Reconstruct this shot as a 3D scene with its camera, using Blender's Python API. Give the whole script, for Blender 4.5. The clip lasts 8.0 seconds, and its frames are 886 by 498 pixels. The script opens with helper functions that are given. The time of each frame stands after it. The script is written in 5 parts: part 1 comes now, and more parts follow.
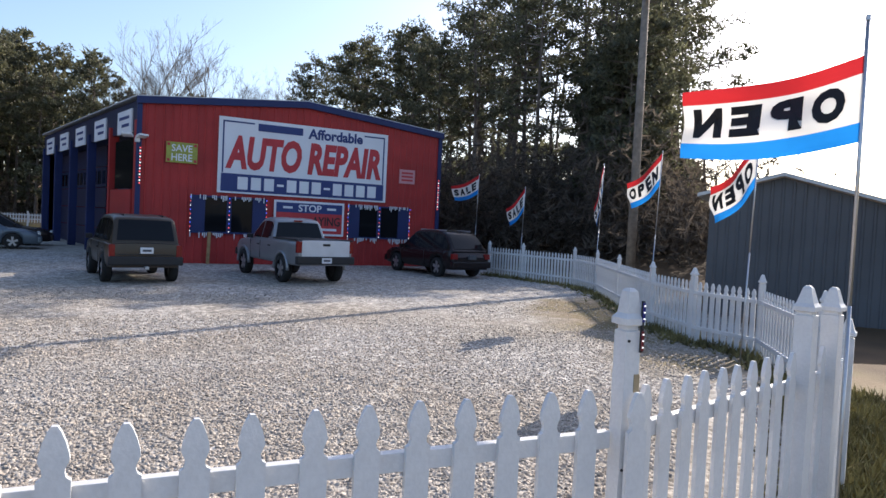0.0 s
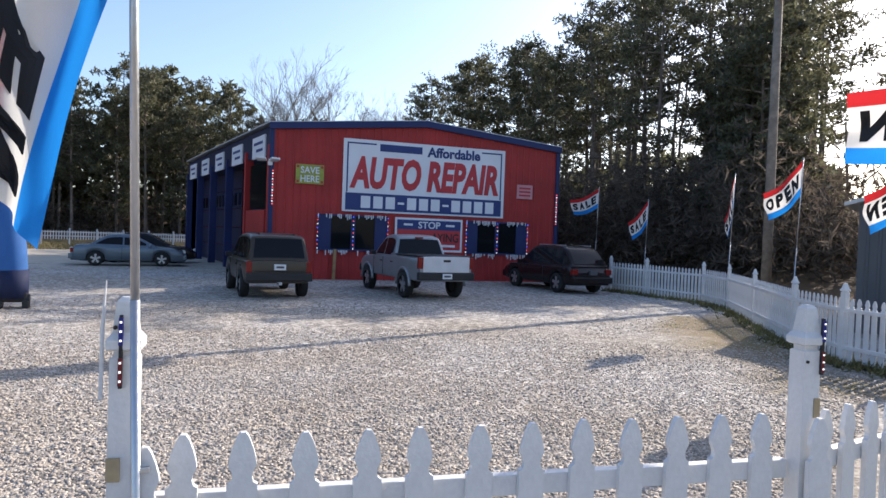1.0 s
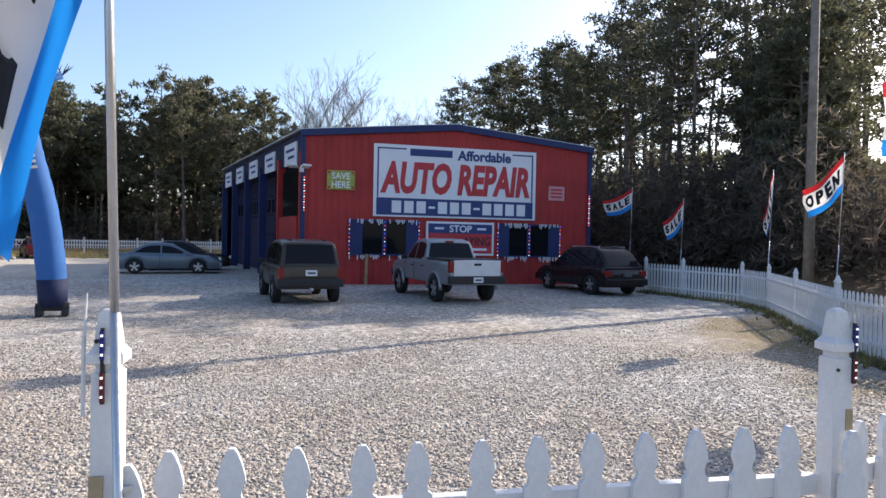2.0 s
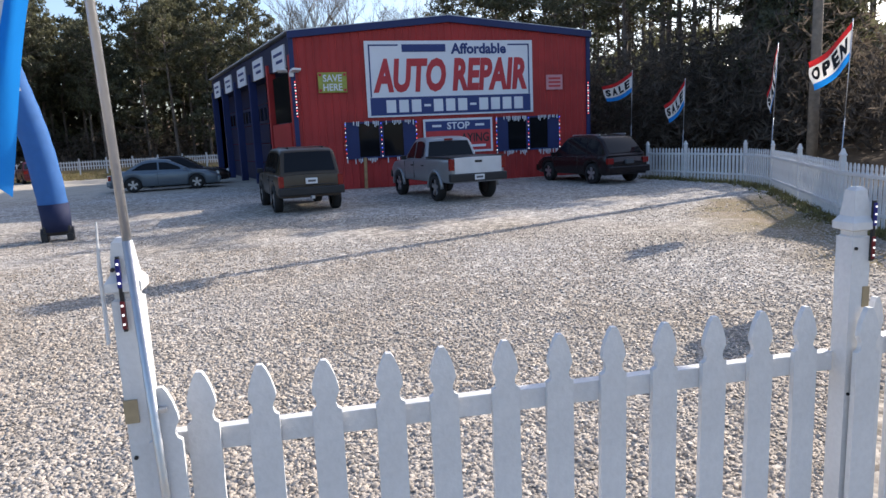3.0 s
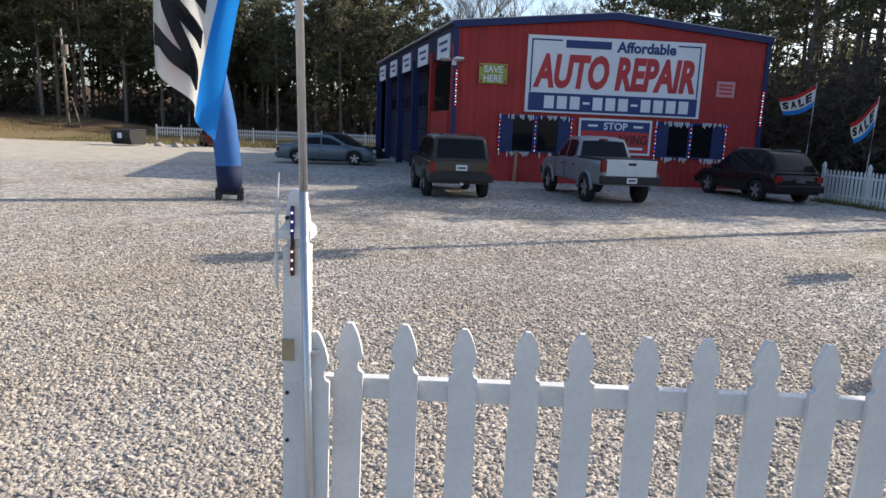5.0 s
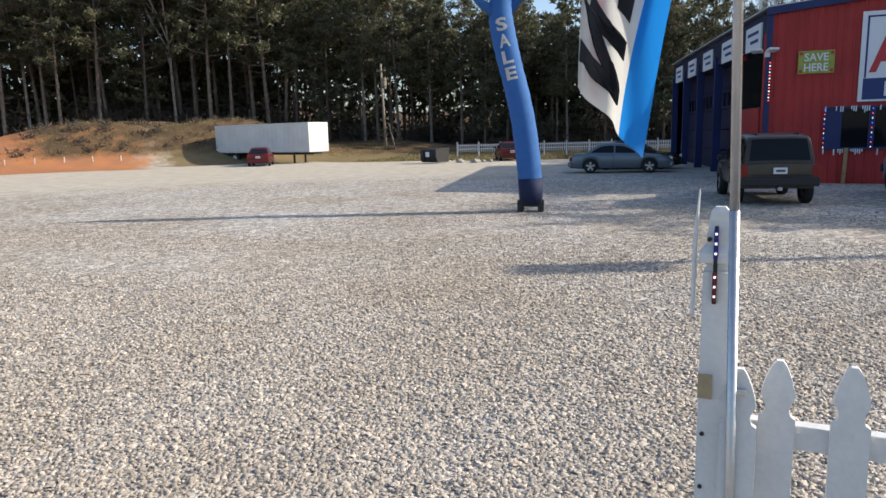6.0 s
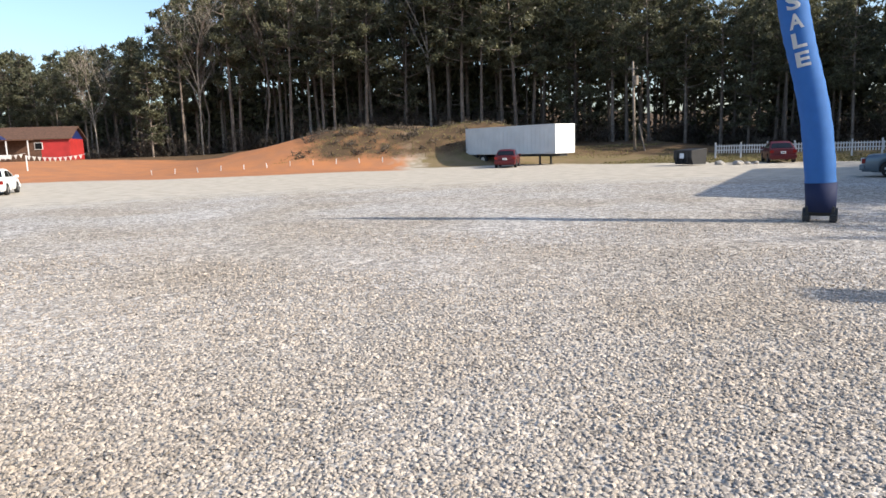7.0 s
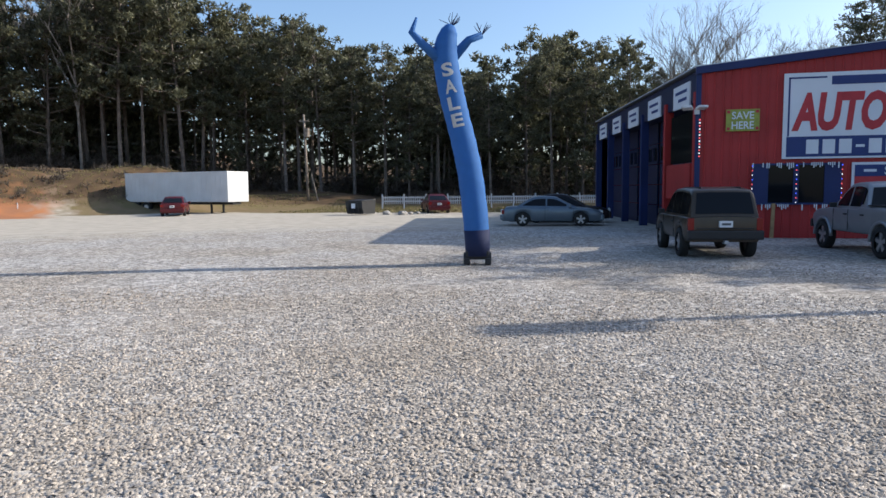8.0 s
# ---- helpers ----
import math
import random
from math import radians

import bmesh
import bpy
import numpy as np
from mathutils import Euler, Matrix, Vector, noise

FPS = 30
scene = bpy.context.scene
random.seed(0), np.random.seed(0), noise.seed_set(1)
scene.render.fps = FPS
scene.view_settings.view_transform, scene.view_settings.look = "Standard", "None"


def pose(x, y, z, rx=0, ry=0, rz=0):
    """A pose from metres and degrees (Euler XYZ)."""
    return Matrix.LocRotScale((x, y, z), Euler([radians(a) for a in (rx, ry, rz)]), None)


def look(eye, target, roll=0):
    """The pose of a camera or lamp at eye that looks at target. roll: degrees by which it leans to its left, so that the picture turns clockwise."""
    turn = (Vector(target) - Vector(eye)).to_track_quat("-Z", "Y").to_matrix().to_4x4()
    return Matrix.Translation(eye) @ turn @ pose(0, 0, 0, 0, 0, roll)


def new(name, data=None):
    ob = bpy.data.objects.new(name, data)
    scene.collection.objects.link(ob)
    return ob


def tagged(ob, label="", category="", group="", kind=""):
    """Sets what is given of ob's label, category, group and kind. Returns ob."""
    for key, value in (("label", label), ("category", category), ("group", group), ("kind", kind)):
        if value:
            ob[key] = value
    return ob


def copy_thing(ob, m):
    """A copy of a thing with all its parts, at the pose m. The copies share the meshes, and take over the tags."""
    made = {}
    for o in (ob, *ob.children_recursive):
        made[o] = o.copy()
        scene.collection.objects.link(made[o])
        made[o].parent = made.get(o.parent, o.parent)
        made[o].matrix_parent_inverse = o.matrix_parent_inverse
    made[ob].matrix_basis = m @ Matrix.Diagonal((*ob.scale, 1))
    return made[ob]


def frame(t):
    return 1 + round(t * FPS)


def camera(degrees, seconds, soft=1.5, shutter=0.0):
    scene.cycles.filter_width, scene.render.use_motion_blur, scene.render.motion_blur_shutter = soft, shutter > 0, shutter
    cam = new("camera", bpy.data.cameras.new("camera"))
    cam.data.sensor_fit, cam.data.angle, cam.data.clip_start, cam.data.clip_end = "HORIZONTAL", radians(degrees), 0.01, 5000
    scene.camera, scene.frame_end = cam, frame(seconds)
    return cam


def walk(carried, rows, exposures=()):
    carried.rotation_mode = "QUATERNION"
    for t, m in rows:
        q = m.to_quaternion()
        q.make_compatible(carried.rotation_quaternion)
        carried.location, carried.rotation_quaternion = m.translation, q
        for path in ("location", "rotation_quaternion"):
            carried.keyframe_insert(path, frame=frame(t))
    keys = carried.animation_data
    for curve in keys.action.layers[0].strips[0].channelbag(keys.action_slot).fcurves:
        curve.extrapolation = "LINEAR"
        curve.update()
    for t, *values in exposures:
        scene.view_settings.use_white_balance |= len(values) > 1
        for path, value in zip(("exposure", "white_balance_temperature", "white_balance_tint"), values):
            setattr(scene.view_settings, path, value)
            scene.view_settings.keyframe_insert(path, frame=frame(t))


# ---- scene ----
cam = camera(66.6, 8.0)
PATH = [
    (0, (-2.344, -27.685, 2.012), (-1.364, -25.943, 1.938), 2.8),
    (0.5, (-2.468, -27.583, 1.975), (-1.767, -25.714, 1.851), 0.1),
    (1, (-2.479, -27.61, 2.002), (-1.808, -25.726, 1.96), 2.1),
    (1.2, (-2.425, -27.623, 2.001), (-1.829, -25.714, 1.983), 2.5),
    (2.3, (-2.336, -27.531, 2.023), (-1.788, -25.608, 1.969), 0.3),
    (2.5, (-2.352, -27.537, 2.032), (-1.886, -25.596, 1.908), -1.1),
    (3, (-2.36, -27.5, 2.027), (-1.801, -25.609, 1.693), -2.6),
    (3.5, (-2.365, -27.496, 2.029), (-1.764, -25.616, 1.71), -2.8),
    (4, (-2.368, -27.505, 2.026), (-1.766, -25.622, 1.723), -2.1),
    (4.5, (-2.374, -27.538, 2.009), (-1.862, -25.623, 1.742), -0.1),
    (5, (-2.406, -27.521, 1.983), (-2.248, -25.558, 1.634), 2.4),
    (5.2, (-2.464, -27.541, 1.99), (-2.508, -25.572, 1.641), 1.9),
    (6.3, (-2.858, -27.341, 1.992), (-3.68, -25.543, 1.694), -2.5),
    (6.5, (-2.926, -27.273, 1.991), (-3.858, -25.525, 1.717), -2.9),
    (7, (-3.384, -26.811, 1.937), (-4.653, -25.295, 1.634), -1.9),
    (7.5, (-3.683, -26.595, 1.907), (-4.887, -25.008, 1.737), -1.5),
    (8, (-3.695, -26.471, 1.879), (-4.13, -24.527, 1.701), -0.5),
]
walk(cam, [(t, look(eye, target, roll)) for t, eye, target, roll in PATH],
     [(0, 0.84, 6100, 14), (1, 0.9, 6100, 14), (2.5, 0.92, 6100, 14), (4.5, 0.88, 6150, 11), (5, 0.74, 6300, 11), (6.5, 0.68, 6250, 9),
      (7, 0.88, 6150, 10), (7.5, 0.96, 6050, 11), (8, 0.62, 5850, 10)])

# ---- world, sun ----
SUN_AZ, SUN_EL = radians(69.5), radians(27.5)
world = bpy.data.worlds.new("sky")
scene.world = world
world.use_nodes = True
wn = world.node_tree
sky = wn.nodes.new("ShaderNodeTexSky")
sky.sky_type = "NISHITA"
sky.sun_disc = False
sky.sun_elevation, sky.sun_rotation = SUN_EL, SUN_AZ
sky.air_density, sky.dust_density, sky.ozone_density = 1.0, 1.9, 1.8
wn.nodes["Background"].inputs[1].default_value = 0.135
wn.links.new(sky.outputs[0], wn.nodes["Background"].inputs[0])
sun = new("sun", bpy.data.lights.new("sun", "SUN"))
sun.data.energy, sun.data.angle, sun.data.color = 4.2, radians(0.55), (1.0, 0.885, 0.72)
sun.matrix_world = look((math.sin(SUN_AZ) * 60, math.cos(SUN_AZ) * 60, math.tan(SUN_EL) * 60), (0, 0, 0))

# ---- materials ----
def material(name, base, rough=0.7, metal=0.0, vary=0.18, scale=3.0, fine=40.0, bump=0.15, second=None, spec=0.4, island=0.0, rand=0.0, tints=()):
    """Base colour broken up by a coarse and a fine noise, with fine relief."""
    m = bpy.data.materials.new(name)
    m.use_nodes = True
    n, l = m.node_tree.nodes, m.node_tree.links
    b = n["Principled BSDF"]
    b.inputs["Roughness"].default_value, b.inputs["Metallic"].default_value = rough, metal
    b.inputs["Specular IOR Level"].default_value = spec
    tc = n.new("ShaderNodeTexCoord")
    big, small = n.new("ShaderNodeTexNoise"), n.new("ShaderNodeTexNoise")
    big.inputs["Scale"].default_value, small.inputs["Scale"].default_value = scale, fine
    big.inputs["Detail"].default_value = 5
    l.new(tc.outputs["Object"], big.inputs["Vector"]), l.new(tc.outputs["Object"], small.inputs["Vector"])
    ramp = n.new("ShaderNodeValToRGB")
    e = ramp.color_ramp.elements
    other = second or tuple(c * (1 - vary * 2) for c in base)
    e[0].position, e[0].color = 0.32, (*other, 1)
    e[1].position, e[1].color = 0.68, (*base, 1)
    l.new(big.outputs[0], ramp.inputs[0])
    mix = n.new("ShaderNodeMix")
    mix.data_type, mix.blend_type = "RGBA", "MULTIPLY"
    mix.inputs[0].default_value = min(1.0, vary * 2.5)
    sm = n.new("ShaderNodeMapRange")
    sm.inputs[1].default_value, sm.inputs[2].default_value, sm.inputs[3].default_value, sm.inputs[4].default_value = 0.3, 0.7, 0.72, 1.05
    l.new(small.outputs[0], sm.inputs[0])
    l.new(ramp.outputs[0], mix.inputs[6]), l.new(sm.outputs[0], mix.inputs[7])
    out = mix.outputs[2]
    if island or rand:
        src = n.new("ShaderNodeNewGeometry").outputs["Random Per Island"] if island else n.new("ShaderNodeObjectInfo").outputs["Random"]
        k = island or rand
        if tints:
            mr = n.new("ShaderNodeValToRGB")
            for i, c in enumerate(tints):
                el = mr.color_ramp.elements[i] if i < 2 else mr.color_ramp.elements.new(0.5)
                el.color = (*c, 1)
                el.position = (0.0, 0.55, 0.8, 1.0)[i]
        else:
            mr = n.new("ShaderNodeMapRange")
            mr.inputs[3].default_value, mr.inputs[4].default_value = 1 - k, 1 + k * 0.7
        l.new(src, mr.inputs[0])
        mx = n.new("ShaderNodeMix")
        mx.data_type, mx.blend_type = "RGBA", "MULTIPLY"
        mx.inputs[0].default_value = 1.0
        l.new(out, mx.inputs[6]), l.new(mr.outputs[0], mx.inputs[7])
        out = mx.outputs[2]
    l.new(out, b.inputs["Base Color"])
    if bump:
        bp = n.new("ShaderNodeBump")
        bp.inputs["Strength"].default_value, bp.inputs["Distance"].default_value = bump, 0.01
        l.new(small.outputs[0], bp.inputs["Height"]), l.new(bp.outputs[0], b.inputs["Normal"])
    return m


def glowing(name, colour, strength):
    m = material(name, colour, 0.4, vary=0.02)
    b = m.node_tree.nodes["Principled BSDF"]
    b.inputs["Emission Color"].default_value, b.inputs["Emission Strength"].default_value = (*colour, 1), strength
    return m


def cloth(name, colour, through_light=0.35):
    m = material(name, colour, 0.75, vary=0.06, scale=6, fine=220, bump=0.1)
    n, l = m.node_tree.nodes, m.node_tree.links
    t, mix = n.new("ShaderNodeBsdfTranslucent"), n.new("ShaderNodeMixShader")
    t.inputs[0].default_value, mix.inputs[0].default_value = (*colour, 1), through_light
    l.new(n["Principled BSDF"].outputs[0], mix.inputs[1]), l.new(t.outputs[0], mix.inputs[2])
    l.new(mix.outputs[0], n["Material Output"].inputs[0])
    return m


def foliage(name, colour, rough, **more):
    m = material(name, colour, rough, **more)
    n, l = m.node_tree.nodes, m.node_tree.links
    t, mix = n.new("ShaderNodeBsdfTranslucent"), n.new("ShaderNodeMixShader")
    src = n["Principled BSDF"].inputs["Base Color"].links[0].from_socket
    l.new(src, t.inputs[0])
    mix.inputs[0].default_value = 0.45
    l.new(n["Principled BSDF"].outputs[0], mix.inputs[1]), l.new(t.outputs[0], mix.inputs[2])
    l.new(mix.outputs[0], n["Material Output"].inputs[0])
    return m


def ground_material():
    """Pale crushed stone in the lot, giving way to dirt, red clay and dry grass by the plan."""
    m = bpy.data.materials.new("lot_ground")
    m.use_nodes = True
    n, l = m.node_tree.nodes, m.node_tree.links
    b = n["Principled BSDF"]
    b.inputs["Roughness"].default_value = 0.9
    b.inputs["Specular IOR Level"].default_value = 0.25
    tc = n.new("ShaderNodeTexCoord")
    vor, vor2 = n.new("ShaderNodeTexVoronoi"), n.new("ShaderNodeTexVoronoi")
    vor.inputs["Scale"].default_value, vor2.inputs["Scale"].default_value = 23, 8
    stones = n.new("ShaderNodeValToRGB")
    stones.color_ramp.elements[0].color, stones.color_ramp.elements[1].color = (0.18, 0.165, 0.148, 1), (0.60, 0.56, 0.51, 1)
    mid = stones.color_ramp.elements.new(0.45)
    mid.color = (0.40, 0.372, 0.335, 1)
    sep = n.new("ShaderNodeSeparateColor")
    for v in (vor, vor2):
        l.new(tc.outputs["Object"], v.inputs["Vector"])
    l.new(vor.outputs["Color"], sep.inputs[0]), l.new(sep.outputs[0], stones.inputs[0])
    big = n.new("ShaderNodeTexNoise")
    big.inputs["Scale"].default_value, big.inputs["Detail"].default_value = 0.22, 8
    l.new(tc.outputs["Object"], big.inputs["Vector"])
    patch = n.new("ShaderNodeValToRGB")
    patch.color_ramp.elements[0].position, patch.color_ramp.elements[0].color = 0.36, (0.84, 0.79, 0.71, 1)
    patch.color_ramp.elements[1].position, patch.color_ramp.elements[1].color = 0.62, (1.0, 1.0, 1.0, 1)
    l.new(big.outputs[0], patch.inputs[0])
    mul = n.new("ShaderNodeMix")
    mul.data_type, mul.blend_type = "RGBA", "MULTIPLY"
    mul.inputs[0].default_value = 1
    l.new(stones.outputs[0], mul.inputs[6]), l.new(patch.outputs[0], mul.inputs[7])
    # clusters of dark and pale pieces
    sep2, spots = n.new("ShaderNodeSeparateColor"), n.new("ShaderNodeMapRange")
    spots.inputs[3].default_value, spots.inputs[4].default_value = 0.62, 1.3
    l.new(vor2.outputs["Color"], sep2.inputs[0]), l.new(sep2.outputs[1], spots.inputs[0])
    mul2 = n.new("ShaderNodeMix")
    mul2.data_type, mul2.blend_type = "RGBA", "MULTIPLY"
    mul2.inputs[0].default_value = 1
    l.new(mul.outputs[2], mul2.inputs[6]), l.new(spots.outputs[0], mul2.inputs[7])
    # worn, packed gravel away from the road
    colour = mul2.outputs[2]
    for layer, tint, tint2, fine in (("packed", (0.50, 0.45, 0.37), (0.40, 0.355, 0.285), 1.3), ("clay", (0.42, 0.175, 0.07), (0.33, 0.15, 0.075), 0.6), ("grass", (0.17, 0.135, 0.06), (0.21, 0.15, 0.085), 1.1), ("litter", (0.085, 0.055, 0.03), (0.13, 0.08, 0.04), 0.7)):
        at = n.new("ShaderNodeAttribute")
        at.attribute_name = layer
        ns = n.new("ShaderNodeTexNoise")
        ns.inputs["Scale"].default_value, ns.inputs["Detail"].default_value = fine, 9
        l.new(tc.outputs["Object"], ns.inputs["Vector"])
        rp = n.new("ShaderNodeValToRGB")
        rp.color_ramp.elements[0].position, rp.color_ramp.elements[0].color = 0.35, (*tint2, 1)
        rp.color_ramp.elements[1].position, rp.color_ramp.elements[1].color = 0.65, (*tint, 1)
        l.new(ns.outputs[0], rp.inputs[0])
        add = n.new("ShaderNodeMath")
        add.operation = "MULTIPLY_ADD"
        add.inputs[1].default_value, add.inputs[2].default_value = 0.8, -0.4
        l.new(ns.outputs[0], add.inputs[0])
        sm = n.new("ShaderNodeMath")
        sm.operation, sm.use_clamp = "ADD", True
        l.new(at.outputs["Fac"], sm.inputs[0]), l.new(add.outputs[0], sm.inputs[1])
        step = n.new("ShaderNodeMapRange")
        step.inputs[1].default_value, step.inputs[2].default_value = 0.3, 0.7
        l.new(sm.outputs[0], step.inputs[0])
        mx = n.new("ShaderNodeMix")
        mx.data_type = "RGBA"
        l.new(step.outputs[0], mx.inputs[0]), l.new(colour, mx.inputs[6]), l.new(rp.outputs[0], mx.inputs[7])
        colour = mx.outputs[2]
    l.new(colour, b.inputs["Base Color"])
    bp = n.new("ShaderNodeBump")
    bp.inputs["Strength"].default_value, bp.inputs["Distance"].default_value, bp.invert = 0.5, 0.015, True
    l.new(vor.outputs["Distance"], bp.inputs["Height"]), l.new(bp.outputs[0], b.inputs["Normal"])
    return m


M = dict(
    ground=ground_material(),
    stone=material("crushed_stone", (0.72, 0.66, 0.585), 0.85, vary=0.1, scale=0.45, fine=90, second=(0.64, 0.555, 0.455), island=0.35, bump=0.25, tints=((0.42, 0.41, 0.4), (1.18, 1.16, 1.12), (1.08, 0.92, 0.76), (0.8, 0.78, 0.76))),
    white=material("white_paint", (0.70, 0.70, 0.70), 0.55, vary=0.09, scale=2.5, fine=60, bump=0.12),
    tape=material("brown_tape", (0.42, 0.33, 0.2), 0.6),
    dark=material("black_plastic", (0.02, 0.02, 0.022), 0.5, vary=0.1),
    rubber=material("tyre_rubber", (0.022, 0.022, 0.022), 0.85, vary=0.15, fine=80),
    steel=material("galvanised_steel", (0.55, 0.56, 0.58), 0.38, 0.85, vary=0.08),
    alloy=material("wheel_alloy", (0.5, 0.5, 0.51), 0.35, 0.8, vary=0.08),
    red=material("red_siding", (0.42, 0.032, 0.03), 0.55, vary=0.14, scale=0.8, fine=25, bump=0.05),
    blue=material("blue_siding", (0.013, 0.026, 0.115), 0.5, vary=0.14, scale=0.8, fine=25, bump=0.05),
    navy=material("navy_ink", (0.025, 0.045, 0.17), 0.5, vary=0.05),
    navy_dark=material("shaded_bay_navy", (0.008, 0.012, 0.05), 0.5, vary=0.1, scale=0.8),
    sign=material("sign_white", (0.72, 0.74, 0.78), 0.45, vary=0.04, scale=0.8),
    sign_red=material("sign_red", (0.50, 0.04, 0.05), 0.5, vary=0.08),
    lime=material("lime_board", (0.36, 0.39, 0.07), 0.5, vary=0.14, scale=5),
    pink=material("pink_board", (0.62, 0.3, 0.32), 0.55, vary=0.1),
    wood=material("raw_timber", (0.42, 0.27, 0.13), 0.8, vary=0.2, scale=4, fine=60),
    pole_wood=material("weathered_pole", (0.30, 0.25, 0.2), 0.9, vary=0.2, scale=5, fine=50),
    glass=material("dark_window_glass", (0.008, 0.009, 0.011), 0.08, vary=0.05, bump=0.0, spec=0.22),
    lens_red=material("red_lamp_lens", (0.22, 0.012, 0.01), 0.2, vary=0.05, bump=0.0),
    lens_clear=material("clear_lamp_lens", (0.7, 0.7, 0.68), 0.15, vary=0.05, bump=0.0),
    olive=material("bronze_paint", (0.07, 0.055, 0.041), 0.3, 0.4, vary=0.06, bump=0.0),
    silver=material("silver_paint", (0.30, 0.31, 0.325), 0.34, 0.5, vary=0.05, bump=0.0),
    tail=material("pale_tailgate", (0.62, 0.63, 0.65), 0.35, 0.2, vary=0.05, bump=0.0),
    black_car=material("dark_maroon_paint", (0.018, 0.012, 0.013), 0.22, 0.2, vary=0.05, bump=0.0),
    sedan=material("blue_grey_paint", (0.15, 0.185, 0.22), 0.3, 0.5, vary=0.05, bump=0.0),
    car_red=material("red_car_paint", (0.1, 0.013, 0.017), 0.3, 0.2, vary=0.05, bump=0.0),
    car_white=material("white_car_paint", (0.75, 0.75, 0.74), 0.3, 0.0, vary=0.03, bump=0.0),
    plate=material("number_plate", (0.7, 0.71, 0.72), 0.5, vary=0.04),
    trailer=material("trailer_panel", (0.62, 0.63, 0.63), 0.5, 0.2, vary=0.08, scale=0.7),
    needle=foliage("pine_needles", (0.205, 0.205, 0.115), 0.5, vary=0.3, scale=0.6, fine=6, island=0.5, bump=0, spec=0.5),
    bark=material("pine_bark", (0.23, 0.185, 0.15), 0.95, vary=0.25, scale=2.5, fine=18, bump=0.6, rand=0.3),
    pale_bark=material("pale_bark", (0.36, 0.315, 0.265), 0.9, vary=0.2, scale=2.5, fine=18, bump=0.4, rand=0.2),
    brush=foliage("brown_brush", (0.2, 0.165, 0.13), 0.9, vary=0.3, scale=0.6, fine=6, island=0.35, bump=0, spec=0.3),
    blade=material("dry_grass_blades", (0.32, 0.28, 0.11), 0.85, vary=0.3, scale=1, fine=8, island=0.4, bump=0),
    roof_shade_brown=material("brown_shingle_and_shade", (0.13, 0.07, 0.045), 0.9, vary=0.2, scale=3),
    shed=material("grey_metal_siding", (0.10, 0.105, 0.115), 0.6, vary=0.12, scale=0.8),
    shed_roof=material("pale_metal_roof", (0.5, 0.51, 0.52), 0.45, 0.3, vary=0.1),
    tube=cloth("blue_nylon", (0.05, 0.175, 0.47), 0.3),
    tube_dark=cloth("navy_nylon", (0.012, 0.02, 0.07), 0.1),
    f_white=cloth("white_flag_cloth", (0.76, 0.75, 0.72), 0.4),
    f_blue=cloth("blue_flag_cloth", (0.02, 0.25, 0.72), 0.4),
    f_red=cloth("red_flag_cloth", (0.55, 0.025, 0.03), 0.35),
    f_black=cloth("black_flag_print", (0.012, 0.014, 0.02), 0.05),
    led_red=glowing("red_diode", (1.0, 0.12, 0.12), 0.7),
    led_white=glowing("white_diode", (1.0, 0.95, 0.9), 0.6),
    led_blue=glowing("blue_diode", (0.1, 0.15, 1.0), 0.7),
    led_back_blue=material("blue_strip_film", (0.015, 0.02, 0.2), 0.35),
    led_back_red=material("red_strip_film", (0.16, 0.012, 0.02), 0.35),
    rubble=material("broken_concrete", (0.36, 0.34, 0.31), 0.9, vary=0.2),
)


# ---- mesh helpers ----
def part(name, bm, mat, parent=None, label="", smooth=False, at=None):
    me = bpy.data.meshes.new(name)
    bm.to_mesh(me)
    bm.free()
    mats = mat if isinstance(mat, (list, tuple)) else [mat]
    for x in mats:
        me.materials.append(x)
    if smooth:
        me.shade_smooth()
        if smooth == "edges":
            me.set_sharp_from_angle(angle=radians(34))
    ob = new(name, me)
    ob.parent = parent
    if at is not None:
        ob.matrix_local = at
    if label:
        tagged(ob, label)
    return ob


def empty(name, m, label, category, group="", kind=""):
    ob = new(name)
    ob.empty_display_size = 0.2
    ob.matrix_world = m
    return tagged(ob, label, category, group, kind)


def box(bm, x0, y0, z0, x1, y1, z1, bevel=0.0, mi=0):
    vs = [bm.verts.new(p) for p in ((x0, y0, z0), (x1, y0, z0), (x1, y1, z0), (x0, y1, z0), (x0, y0, z1), (x1, y0, z1), (x1, y1, z1), (x0, y1, z1))]
    fs = [bm.faces.new([vs[i] for i in q]) for q in ((3, 2, 1, 0), (4, 5, 6, 7), (0, 1, 5, 4), (1, 2, 6, 5), (2, 3, 7, 6), (3, 0, 4, 7))]
    for f in fs:
        f.material_index = mi
    if bevel:
        r = bmesh.ops.bevel(bm, geom=list({e for f in fs for e in f.edges}), offset=bevel, segments=2, affect="EDGES", profile=0.6)
        for f in r["faces"]:
            f.material_index = mi
    return bm


def boxed(x0, y0, z0, x1, y1, z1, bevel=0.0):
    return box(bmesh.new(), x0, y0, z0, x1, y1, z1, bevel)


